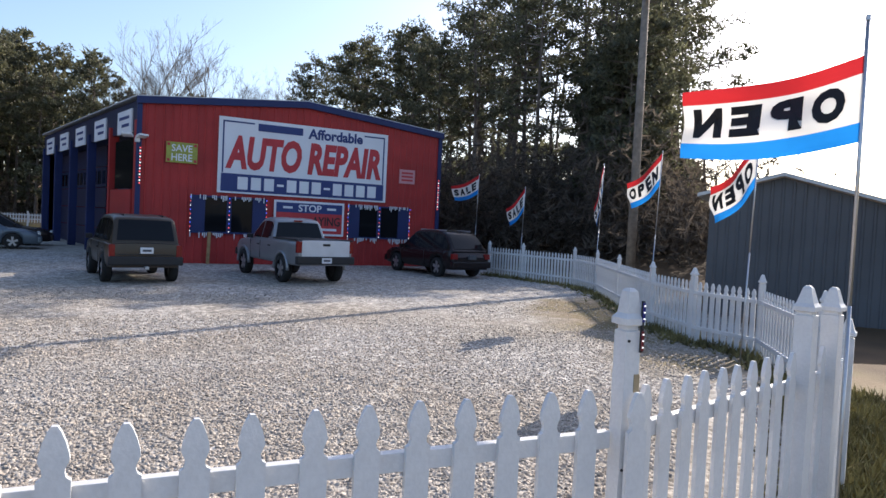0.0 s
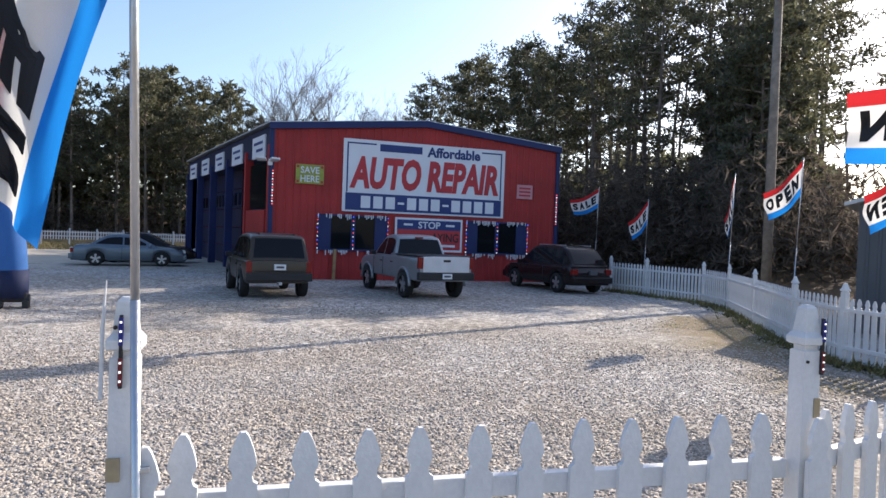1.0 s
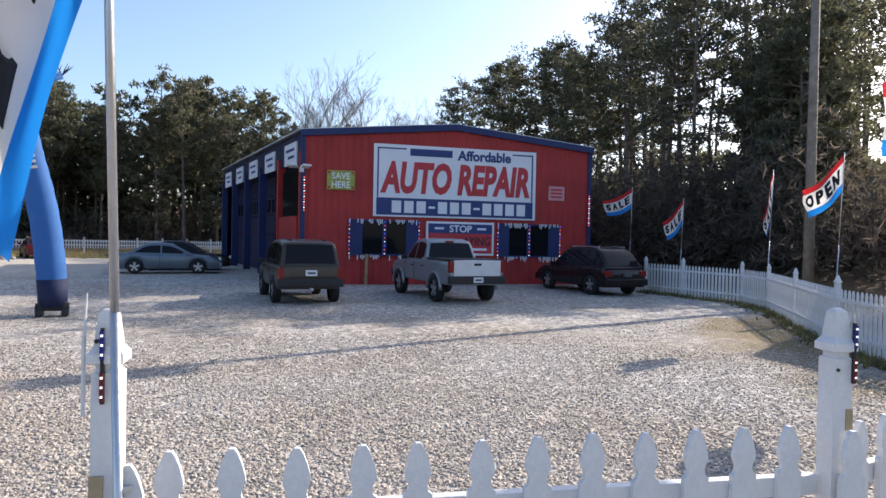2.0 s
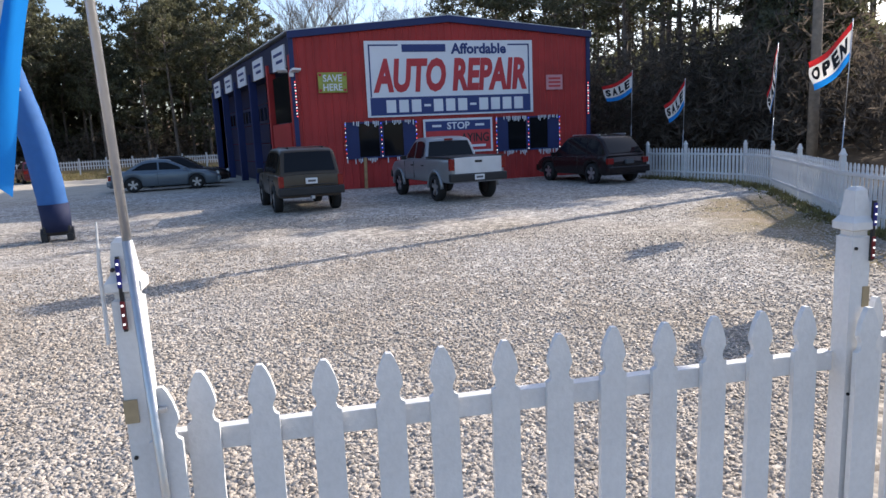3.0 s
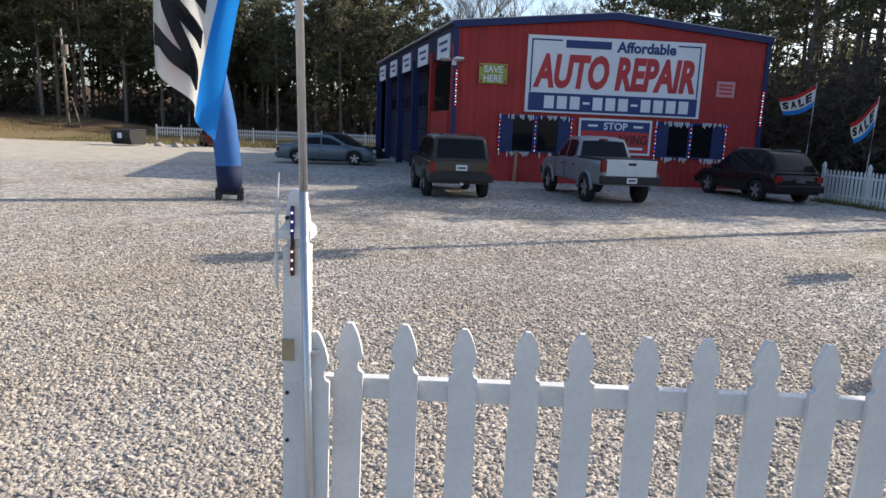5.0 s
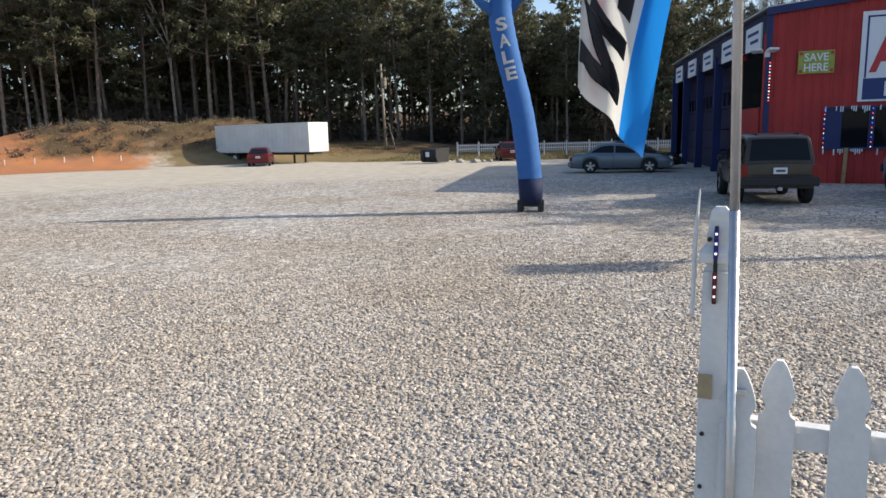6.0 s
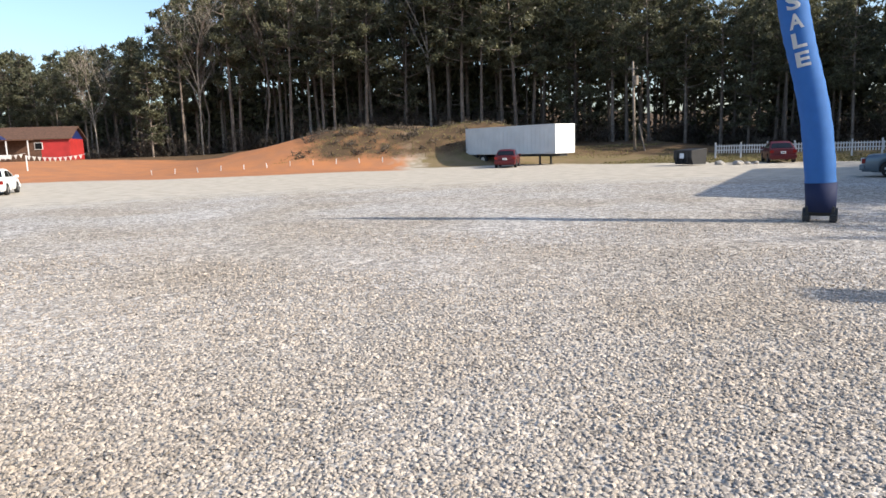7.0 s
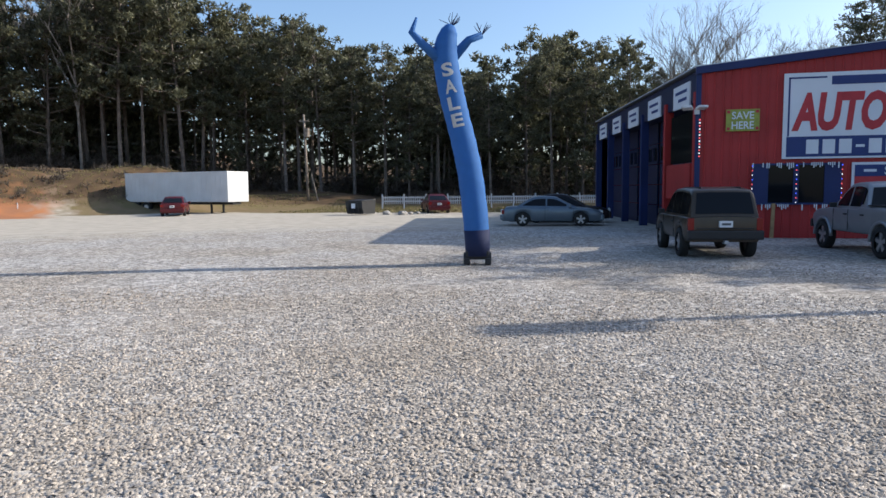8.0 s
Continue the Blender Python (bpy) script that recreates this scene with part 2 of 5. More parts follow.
def tube(bm, pts, radii, sides=8, mi=0, caps=True):
    """A round bar through the points."""
    pts = [Vector(p) for p in pts]
    rings = []
    for i, p in enumerate(pts):
        d = (pts[min(i + 1, len(pts) - 1)] - pts[max(i - 1, 0)]).normalized()
        a = d.orthogonal().normalized() if i == 0 else (a - d * a.dot(d)).normalized()
        b = d.cross(a)
        r = radii[i] if isinstance(radii, (list, tuple)) else radii
        rings.append([bm.verts.new(p + r * (math.cos(2 * math.pi * k / sides) * a + math.sin(2 * math.pi * k / sides) * b)) for k in range(sides)])
    for r0, r1 in zip(rings, rings[1:]):
        for k in range(sides):
            bm.faces.new((r0[k], r0[(k + 1) % sides], r1[(k + 1) % sides], r1[k])).material_index = mi
    if caps:
        bm.faces.new(rings[0][::-1]).material_index = mi
        bm.faces.new(rings[-1]).material_index = mi
    return rings


def prism(bm, outline, depth, axis="y", mi=0, start=0.0):
    """An outline of 2D points, pushed along an axis from start by depth."""
    def place(p, d):
        return {"y": (p[0], d, p[1]), "x": (d, p[0], p[1]), "z": (p[0], p[1], d)}[axis]
    a = [bm.verts.new(place(p, start)) for p in outline]
    b = [bm.verts.new(place(p, start + depth)) for p in outline]
    fs = [bm.faces.new(a), bm.faces.new(b[::-1])]
    n = len(outline)
    fs += [bm.faces.new((a[i], b[i], b[(i + 1) % n], a[(i + 1) % n])) for i in range(n)]
    for f in fs:
        f.material_index = mi
    bmesh.ops.recalc_face_normals(bm, faces=fs)
    return fs


def lettering(text, height, width=None, shear=0.0, bold=0.0, thick=0.006):
    """A bmesh of the words, standing in x and z, centred, facing -y."""
    cu = bpy.data.curves.new("words", "FONT")
    cu.body, cu.size, cu.align_x, cu.align_y, cu.shear, cu.offset, cu.extrude, cu.resolution_u = text, 1.0, "CENTER", "CENTER", shear, bold, 0.01, 3
    ob = bpy.data.objects.new("words", cu)
    scene.collection.objects.link(ob)
    me = bpy.data.meshes.new_from_object(ob.evaluated_get(bpy.context.evaluated_depsgraph_get()))
    bpy.data.objects.remove(ob)
    bpy.data.curves.remove(cu)
    bm = bmesh.new()
    bm.from_mesh(me)
    bpy.data.meshes.remove(me)
    xs, ys = [v.co.x for v in bm.verts], [v.co.y for v in bm.verts]
    sy = height / (max(ys) - min(ys))
    sx = width / (max(xs) - min(xs)) if width else sy
    cx, cy = (max(xs) + min(xs)) / 2, (max(ys) + min(ys)) / 2
    for v in bm.verts:
        v.co = Vector(((v.co.x - cx) * sx, -v.co.z / 0.01 * thick, (v.co.y - cy) * sy))
    return bm


def moved(bm, m):
    bmesh.ops.transform(bm, matrix=m, verts=bm.verts)
    return bm


# ---- ground ----
def smooth(a, b, x):
    t = max(0.0, min(1.0, (x - a) / (b - a)))
    return t * t * (3 - 2 * t)


def bank(x, y):
    """Along the foot of the bank, and up it."""
    return (x + 66) * 0.77 + (y - 2) * 0.64, (x + 66) * -0.64 + (y - 2) * 0.77


def mound(x, y):
    """The bank of spoil beyond the lot."""
    t, d = bank(x, y)
    rise = smooth(-4, 22, t) * (1 - 0.72 * smooth(34, 46, t)) * (1 - smooth(52, 64, t))
    return rise * smooth(0, 11, d) * (4.0 + 0.7 * noise.noise(Vector((x * 0.2, y * 0.2, 1))))



def ground_height(x, y):
    far = math.hypot(x + 2, y + 26)
    z = mound(x, y)
    z += 1.7 * (1 - smooth(-90, -66, x)) * smooth(-30, 0, y)
    z += 0.9 * smooth(34, 60, y) * (1 - smooth(-34, -20, -abs(x)) * 0)
    z += 6.5 * smooth(62, 115, y) + (6.5 * smooth(42, 95, x) * smooth(-30, -5, y)) + 5.0 * (1 - smooth(-150, -105, x)) * smooth(0, 40, y)
    z += 1.0 * smooth(13.5, 22, x) * smooth(-24, -10, y)
    z += 0.03 * noise.noise(Vector((x * 0.35, y * 0.35, 0))) * smooth(6, 14, far)
    return z


def build_ground():
    def spread(lo, hi, fine_lo, fine_hi, fine, coarse):
        out, v = [], lo
        while v < hi:
            out.append(v)
            v += fine if fine_lo <= v <= fine_hi else coarse
        return out + [hi]
    xs = [-1500, -700, -350] + spread(-200, 160, -90, 30, 1.5, 8) + [350, 700, 1500]
    ys = [-1500, -700, -300] + spread(-140, 160, -34, 62, 1.5, 8) + [350, 700, 1500]
    me = bpy.data.meshes.new("ground")
    verts = [(x, y, ground_height(x, y)) for y in ys for x in xs]
    n = len(xs)
    faces = [(j * n + i, j * n + i + 1, (j + 1) * n + i + 1, (j + 1) * n + i) for j in range(len(ys) - 1) for i in range(n - 1)]
    me.from_pydata(verts, [], faces)
    layers = {k: np.zeros(len(verts)) for k in ("packed", "clay", "grass", "litter")}
    for i, (x, y, z) in enumerate(verts):
        d = math.hypot(x + 2, y + 26)
        t, up = bank(x, y)
        layers["packed"][i] = smooth(22, 42, d) * 0.85
        edge = 3.2 * noise.noise(Vector((x * 0.1, y * 0.1, 4)))
        clay = smooth(-9, -4, up + edge) * (1 - smooth(22, 31, t + edge))
        layers["clay"][i] = min(1, clay)
        grass = max(smooth(24, 29, y + edge) * smooth(-38, -31, x) * (1 - smooth(-5, 8, x)), 0.2 * smooth(2, 4, up + edge) * smooth(10, 20, t) * (1 - smooth(36, 42, t)), smooth(-3, 1, up + edge) * smooth(24, 31, t))
        fence = min(math.hypot(x - 8, y + 17.2), math.hypot(x - 10, y + 13.8), math.hypot(x - 6.6, y + 20.4), math.hypot(x - 8.3, y + 15.6))
        grass = max(grass, 0.75 * (1 - smooth(0.9, 2.6, fence)), smooth(0.6, 1.2, (x - 1.3) * 0.62 - (y + 25.4) * 0.78), smooth(13.4, 15, x) * smooth(-24, -18, y))
        layers["grass"][i] = grass
        wood = max(smooth(43, 49, y + edge) * smooth(-45, -38, x), smooth(14.5, 17.5, x) * smooth(-27, -22, y), smooth(17, 22, up + edge), 0.7 * smooth(2.0, 4.5, up + edge) * smooth(9, 19, t + edge))
        # past the boundary fence the ground is darkened with the litter colour
        beyond = (x - 3) * 0.83 - (y + 25) * 0.55
        layers["litter"][i] = max(wood, smooth(2.4, 3.4, beyond) * smooth(-24.8, -22.8, y))
    for k, values in layers.items():
        me.attributes.new(k, "FLOAT", "POINT").data.foreach_set("value", values)
    me.materials.append(M["ground"])
    me.shade_smooth()
    tagged(new("ground", me), "pale crushed-stone lot running out to clay, dry grass and leaf litter", "ground", kind="structure")


build_ground()


def loose_stones():
    """Crushed stone close to the gateway, in one sheet of loose pieces."""
    rng = np.random.default_rng(7)
    octa = np.array([(1, 0, -0.3), (0.1, 1, -0.3), (-1, 0.1, -0.3), (0, -1, -0.3), (0.35, 0.3, 0.9), (-0.4, -0.25, 0.9)], float)
    of = np.array([(0, 1, 4), (1, 2, 4), (2, 5, 4), (2, 3, 5), (3, 0, 5), (0, 4, 5)])
    n = 265000
    # thinning out away from the gateway
    r = 1.6 + 20 * (1 - np.sqrt(1 - rng.random(n)))
    a = np.radians(-84 + 140 * rng.random(n))
    cx, cy = -2.9 + r * np.sin(a), -27.2 + r * np.cos(a)
    s = 0.010 + 0.016 * rng.random(n) ** 1.6
    scl = s[:, None] * (0.65 + 0.6 * rng.random((n, 3)))
    scl[:, 2] *= 0.48
    v = octa[None] * scl[:, None] * (0.75 + 0.5 * rng.random((n, 6, 1)))
    v += 0.3 * s[:, None, None] * (rng.random((n, 6, 3)) - 0.5)
    ang, tilt = rng.random(n) * 2 * np.pi, (rng.random(n) - 0.5) * 1.2
    ca, sa, ct, st = np.cos(ang), np.sin(ang), np.cos(tilt), np.sin(tilt)
    y1 = v[..., 1] * ct[:, None] - v[..., 2] * st[:, None]
    z1 = v[..., 1] * st[:, None] + v[..., 2] * ct[:, None]
    x2 = v[..., 0] * ca[:, None] - y1 * sa[:, None]
    y2 = v[..., 0] * sa[:, None] + y1 * ca[:, None]
    out = np.stack([x2 + cx[:, None], y2 + cy[:, None], z1 + (s * (0.05 + 0.25 * rng.random(n)))[:, None] + 0.002], -1).reshape(-1, 3)
    faces = (of[None] + (np.arange(n) * 6)[:, None, None]).reshape(-1, 3)
    me = bpy.data.meshes.new("gravel")
    me.vertices.add(len(out))
    me.vertices.foreach_set("co", out.ravel())
    me.loops.add(faces.size)
    me.loops.foreach_set("vertex_index", faces.ravel().astype(np.int32))
    me.polygons.add(len(faces))
    me.polygons.foreach_set("loop_start", np.arange(0, faces.size, 3, dtype=np.int32))
    me.update(calc_edges=True)
    me.materials.append(M["stone"])
    tagged(new("gravel", me), "loose pale grey and tan crushed stone on the lot", "gravel", kind="stuff")


loose_stones()

# ---- the workshop ----
SIDE = Vector((-3.5, 20.0, 0))
W, EAVE, APEX = 12.8, 6.1, 6.72
SIDE_YAW = math.degrees(math.atan2(3.5, 20.0))


def ribbed(bm, x0, x1, z0, ztop, y, pitch=0.3, rib=0.03, mi=0):
    """Profiled sheet in the plane of y, facing -y; ztop(x) is its upper edge."""
    xs, x = [], x0
    while x < x1 - 1e-4:
        for dx, dy in ((0, 0), (pitch - 0.09, 0), (pitch - 0.065, -rib), (pitch - 0.025, -rib)):
            if x + dx < x1:
                xs.append((x + dx, y + dy))
        x += pitch
    xs.append((x1, y))
    lo = [bm.verts.new((a, b, z0)) for a, b in xs]
    hi = [bm.verts.new((a, b, ztop(a))) for a, b in xs]
    back = [bm.verts.new((a, y + 0.12, z)) for a, z in ((x0, z0), (x1, z0), (x1, ztop(x1)), (x0, ztop(x0)))]
    for i in range(len(xs) - 1):
        bm.faces.new((lo[i], lo[i + 1], hi[i + 1], hi[i])).material_index = mi
    bm.faces.new(back[::-1]).material_index = mi


def gable(x):
    return EAVE + (APEX - EAVE) * (1 - abs(x - W / 2) / (W / 2))


def build_workshop():
    shop = empty("workshop", pose(0, 0, 0), "red profiled-metal auto repair workshop with blue trim and bay doors", "building")
    bm = bmesh.new()
    ribbed(bm, 0.0, W, 0.0, lambda x: gable(x) - 0.02, 0.0)
    part("front_wall", bm, M["red"], shop, "red ribbed metal siding")
    # trim and roof
    bm = bmesh.new()
    for a, b in ((-0.12, W / 2), (W / 2, W + 0.12)):
        za, zb = gable(max(0, a)), gable(min(W, b))
        prism(bm, [(a, za - 0.16), (b, zb - 0.16), (b, zb + 0.1), (a, za + 0.1)], 0.18, "y", start=-0.16)
    part("gable_trim", bm, M["blue"], shop, "blue folded metal edge")
    bm = bmesh.new()
    for x0, z0, x1, z1 in ((-0.15, EAVE, W / 2, APEX), (W / 2, APEX, W + 0.15, EAVE)):
        q = [Vector((x0, -0.1, z0 + 0.08)), Vector((x1, -0.1, z1 + 0.08))]
        lower = [bm.verts.new(p) for p in (q[0], q[1], q[1] + SIDE, q[0] + SIDE)]
        upper = [bm.verts.new(p + Vector((0, 0, 0.06))) for p in (q[0], q[1], q[1] + SIDE, q[0] + SIDE)]
        bm.faces.new(upper), bm.faces.new(lower[::-1])
        for i in range(4):
            bm.faces.new((lower[i], lower[(i + 1) % 4], upper[(i + 1) % 4], upper[i]))
    part("roof", bm, M["shed_roof"], shop, "low-pitched metal roof")
    for x in (0.0, W):
        part("corner_trim", boxed(x - 0.09, -0.07, 0, x + 0.09, 0.05, EAVE - 0.1, 0.01), M["blue"], shop)
    # back and far walls
    bm = bmesh.new()
    for a, b in (((W, 0), (W + SIDE.x, SIDE.y)), ((W + SIDE.x, SIDE.y), (SIDE.x, SIDE.y))):
        vs = [bm.verts.new(p) for p in ((a[0], a[1], 0), (b[0], b[1], 0), (b[0], b[1], EAVE), (a[0], a[1], EAVE))]
        bm.faces.new(vs)
    r = bmesh.ops.solidify(bm, geom=bm.faces[:], thickness=0.12)
    part("rear_wall", bm, M["red"], shop)
    # the side with the bays, laid out along its own length
    side = new("side_wall")
    side.parent = shop
    side.matrix_local = pose(0, 0, 0, 0, 0, 90 + SIDE_YAW)
    length = SIDE.length
    bays = 5
    step = length / bays
    bm = bmesh.new()
    # local x runs back along the wall, local +y looks outwards
    box(bm, 0, -0.9, 5.0, length, 0.0, EAVE)
    # header is blue siding, toned down to hold the shade of this side
    part("header", bm, M["navy_dark"], side)
    for i in range(bays + 1):
        x = min(max(i * step, 0.18), length - 0.18)
        part("column", boxed(x - 0.12, -0.26, 0, x + 0.12, 0.1, 5.35, 0.01), M["red"] if i < 2 else M["blue"], side)
    for i in range(bays):
        a, b = i * step + 0.2, (i + 1) * step - 0.2
        bm = bmesh.new()
        rows = 5
        for k in range(rows):
            z0, z1 = 5.0 * k / rows, 5.0 * (k + 1) / rows - 0.025
            box(bm, a, -0.86, z0 + 0.01, b, -0.78, z1, 0.008, mi=0)
        door = part("bay_door", bm, M["navy_dark"], side, "dark navy sectional bay door")
        for k in range(4):
            w = (b - a) / 4
            part("pane", boxed(a + k * w + 0.15, -0.785, 3.15, a + (k + 1) * w - 0.15, -0.77, 3.8), M["glass"], door)
        sg = part("bay_sign", boxed(a + 0.7, -0.02, 4.95, b - 0.9, 0.06, 5.85, 0.008), M["sign"], side, "white bay sign")
        bm = bmesh.new()
        box(bm, a + 1.0, 0.065, 5.5, b - 1.2, 0.072, 5.62)
        box(bm, a + 1.0, 0.065, 5.2, b - 1.6, 0.072, 5.32)
        part("bar", bm, M["navy"], sg)
    part("red_panel", boxed(0.35, -0.02, 1.4, 3.4, 0.16, 2.75, 0.01), M["red"], side)
    part("bay_glazing", boxed(0.45, -0.04, 2.8, 3.3, 0.02, 4.7), M["glass"], side, "dark upper glazing of the first bay")
    return shop


shop = build_workshop()


def front_sign():
    s = empty("shop_sign", pose(6.48, -0.06, 4.33), "large white painted repair sign with navy border on red siding", "sign")
    part("board", boxed(-3.63, -0.03, -1.5, 3.63, 0.02, 1.5, 0.006), M["sign"], s)
    for a in ((-3.48, 1.3, -2.25, 1.36), (2.5, 1.3, 3.48, 1.36), (-3.48, -0.7, -3.42, 1.36), (3.42, -0.7, 3.48, 1.36)):
        part("border", boxed(a[0], -0.036, a[1], a[2], -0.028, a[3]), M["navy"], s)
    part("lower_band", boxed(-3.5, -0.037, -1.43, 3.5, -0.028, -0.72), M["navy"], s)
    part("lettering", moved(lettering("AUTO REPAIR", 1.36, 6.7, shear=0.16, bold=0.045), pose(0, -0.036, 0.14)), M["sign_red"], s)
    part("lettering", moved(lettering("Affordable", 0.44, 2.45, bold=0.035), pose(1.2, -0.036, 1.18)), M["navy"], s)
    part("name_bar", boxed(-2.1, -0.04, 1.06, -0.25, -0.03, 1.36), M["navy"], s)
    x = -2.85
    for k in range(12):
        dash = k in (3, 7)
        wd = 0.28 if dash else 0.4
        part("number_bar", boxed(x, -0.044, -1.12 if dash else -1.33, x + wd, -0.034, -1.03 if dash else -0.83), M["sign"], s)
        x += wd + 0.13
    return s


front_sign()


def small_sign(name, x0, z0, x1, z1, back, label):
    s = empty(name, pose((x0 + x1) / 2, -0.06, (z0 + z1) / 2), label, "sign")
    w, h = (x1 - x0) / 2, (z1 - z0) / 2
    part("board", boxed(-w, -0.02, -h, w, 0.02, h, 0.005), back, s)
    return s, w, h


s, w, h = small_sign("savings_sign", 0.95, 3.86, 2.08, 4.64, M["lime"], "lime green savings board with white letters")
part("lettering", moved(lettering("SAVE", 0.27, 0.75, bold=0.015), pose(0.0, -0.026, 0.17)), M["sign"], s)
part("lettering", moved(lettering("HERE", 0.27, 0.75, bold=0.015), pose(0.0, -0.026, -0.18)), M["sign"], s)
for a in (-1, 1):
    for b in (-1, 1):
        part("corner_mark", boxed(a * (w - 0.08) - 0.05, -0.028, b * (h - 0.09) - 0.05, a * (w - 0.08) + 0.05, -0.018, b * (h - 0.09) + 0.05), M["sign_red"], s)
s, w, h = small_sign("notice_sign", 10.76, 3.75, 11.53, 4.38, M["pink"], "small pale pink notice board on red siding")
for k in range(3):
    part("bar", boxed(-0.28, -0.027, 0.12 - 0.16 * k, 0.28, -0.018, 0.2 - 0.16 * k), M["sign_red"], s)
s, w, h = small_sign("offer_sign", 5.14, 1.25, 8.19, 2.68, M["sign"], "red and blue offer banner in a white frame")
part("panel", boxed(-w + 0.09, -0.028, -h + 0.09, w - 0.09, -0.018, h - 0.09), M["sign_red"], s)
part("top_band", boxed(-w + 0.09, -0.032, 0.22, w - 0.09, -0.024, h - 0.09), M["navy"], s)
part("lettering", moved(lettering("STOP", 0.3, 1.0, bold=0.02), pose(0, -0.036, 0.42)), M["sign"], s)
part("lettering", moved(lettering("AYING", 0.38, 1.25, bold=0.015), pose(0.72, -0.033, -0.1)), M["dark"], s)
for sx in (-1, 1):
    part("bar", boxed(sx * 0.95 - 0.2, -0.036, 0.38, sx * 0.95 + 0.2, -0.028, 0.47), M["sign"], s)
part("bar", boxed(0.5, -0.033, -0.5, 1.2, -0.026, -0.4), M["sign"], s)


def shop_window(x0, x1, z0, z1):
    wd = empty("shop_window", pose(x0, -0.06, z0), "dark shop window in a blue frame edged with fringe and lights", "window", group="front windows")
    w, h = x1 - x0, z1 - z0
    part("backing", boxed(0, 0.0, 0, w, 0.05, h), M["glass"], wd, "dark glass")
    for a, b in ((0, 0.55), (w * 0.5 - 0.09, w * 0.5 + 0.09), (w - 0.55, w)):
        part("shutter", boxed(a, -0.03, 0, b, 0.0, h, 0.005), M["blue"], wd, "blue painted panel")
    for a in (0.0, h - 0.07):
        part("frame_rail", boxed(0, -0.05, a, w, -0.03, a + 0.07, 0.004), M["blue"], wd)
    rng = random.Random(int(x0 * 10))
    bm = bmesh.new()
    for top in (h + 0.02, 0.02):
        for k in range(44):
            if rng.random() < 0.75 and (0.3 < (k % 22) / 22 < 0.95 or k % 5 == 0):
                x = w * k / 44
                ln = rng.uniform(0.08, 0.24)
                box(bm, x, -0.075, top - ln, x + 0.035, -0.06, top)
    part("fringe", bm, M["sign"], wd, "ragged white fringe")
    for xx in (0.0, w * 0.5, w):
        for k in range(9):
            z = h * (k + 0.5) / 9
            part("diode", boxed(xx - 0.014, -0.085, z - 0.022, xx + 0.014, -0.06, z + 0.022), M["led_white"] if k % 3 == 0 else (M["led_red"] if k % 3 == 1 else M["led_blue"]), wd)
    return wd


shop_window(1.88, 4.82, 1.2, 2.68)
shop_window(8.36, 11.33, 1.2, 2.66)

board = part("timber_post", boxed(-0.06, -0.04, 0, 0.06, 0.05, 1.25, 0.006), M["wood"])
board.matrix_world = pose(2.58, -0.16, 0, 0, 1.5, 0)
tagged(board, "short raw timber post standing against red siding", "post")

lamp = empty("flood_lamp", pose(-0.1, -0.1, 4.62), "white twin-head flood lamp on the workshop corner", "lamp")
part("bracket", boxed(-0.05, -0.12, -0.12, 0.12, 0.05, 0.06, 0.01), M["white"], lamp)
for dx, rz in ((-0.3, -20), (0.16, 25)):
    part("head", moved(boxed(-0.19, -0.2, -0.04, 0.19, 0.08, 0.05, 0.03), pose(dx, -0.12, 0.08, -18, 0, rz)), M["white"], lamp)
strip = empty("light_strip", pose(0.05, -0.1, 2.9), "string of red and white lights down the corner trim", "lights")
part("cable", boxed(-0.02, 0.0, 0, 0.02, 0.02, 1.5), M["dark"], strip)
for k in range(13):
    part("diode", boxed(-0.025, -0.02, 0.06 + k * 0.11, 0.025, 0.0, 0.105 + k * 0.11), M["led_white"] if k % 2 else M["led_red"], strip)
strip2 = copy_thing(strip, pose(W - 0.04, -0.1, 2.6))


# ---- picket fence ----
def picket_outline(w, h):
    k = w / 0.092
    right = [(0.008, h), (0.018, h - 0.014), (0.031, h - 0.044), (0.040, h - 0.075), (0.0425, h - 0.094), (0.037, h - 0.106), (0.031, h - 0.118), (0.0295, h - 0.13), (0.034, h - 0.144), (0.0465, h - 0.152), (0.0465, 0.04)]
    right = [(a * k, b) for a, b in right]
    return right + [(-a, b) for a, b in reversed(right)]


def picket_mesh(h, w=0.092):
    bm = bmesh.new()
    prism(bm, picket_outline(w, h), 0.02, "y", start=-0.01)
    me = bpy.data.meshes.new("picket")
    bm.to_mesh(me)
    bm.free()
    me.materials.append(M["white"])
    return me


def post_bmesh(h, w=0.096):
    """A square post with a shouldered, pointed cap."""
    bm = bmesh.new()
    profile = [(w / 2, -0.12), (w / 2, h - 0.165), (w / 2 - 0.008, h - 0.16), (w / 2 - 0.008, h - 0.145), (w / 2 + 0.01, h - 0.138), (w / 2 + 0.01, h - 0.115), (w / 2 - 0.004, h - 0.095), (0.022, h - 0.012), (0.012, h)]
    rings = [[bm.verts.new((sx * r, sy * r, z)) for sx, sy in ((-1, -1), (1, -1), (1, 1), (-1, 1))] for r, z in profile]
    for a, b in zip(rings, rings[1:]):
        for i in range(4):
            bm.faces.new((a[i], a[(i + 1) % 4], b[(i + 1) % 4], b[i]))
    bm.faces.new(rings[-1])
    return bm


PICKETS = {1.41: picket_mesh(1.41, 0.085), 1.16: picket_mesh(1.16), 1.12: picket_mesh(1.12, 0.085)}


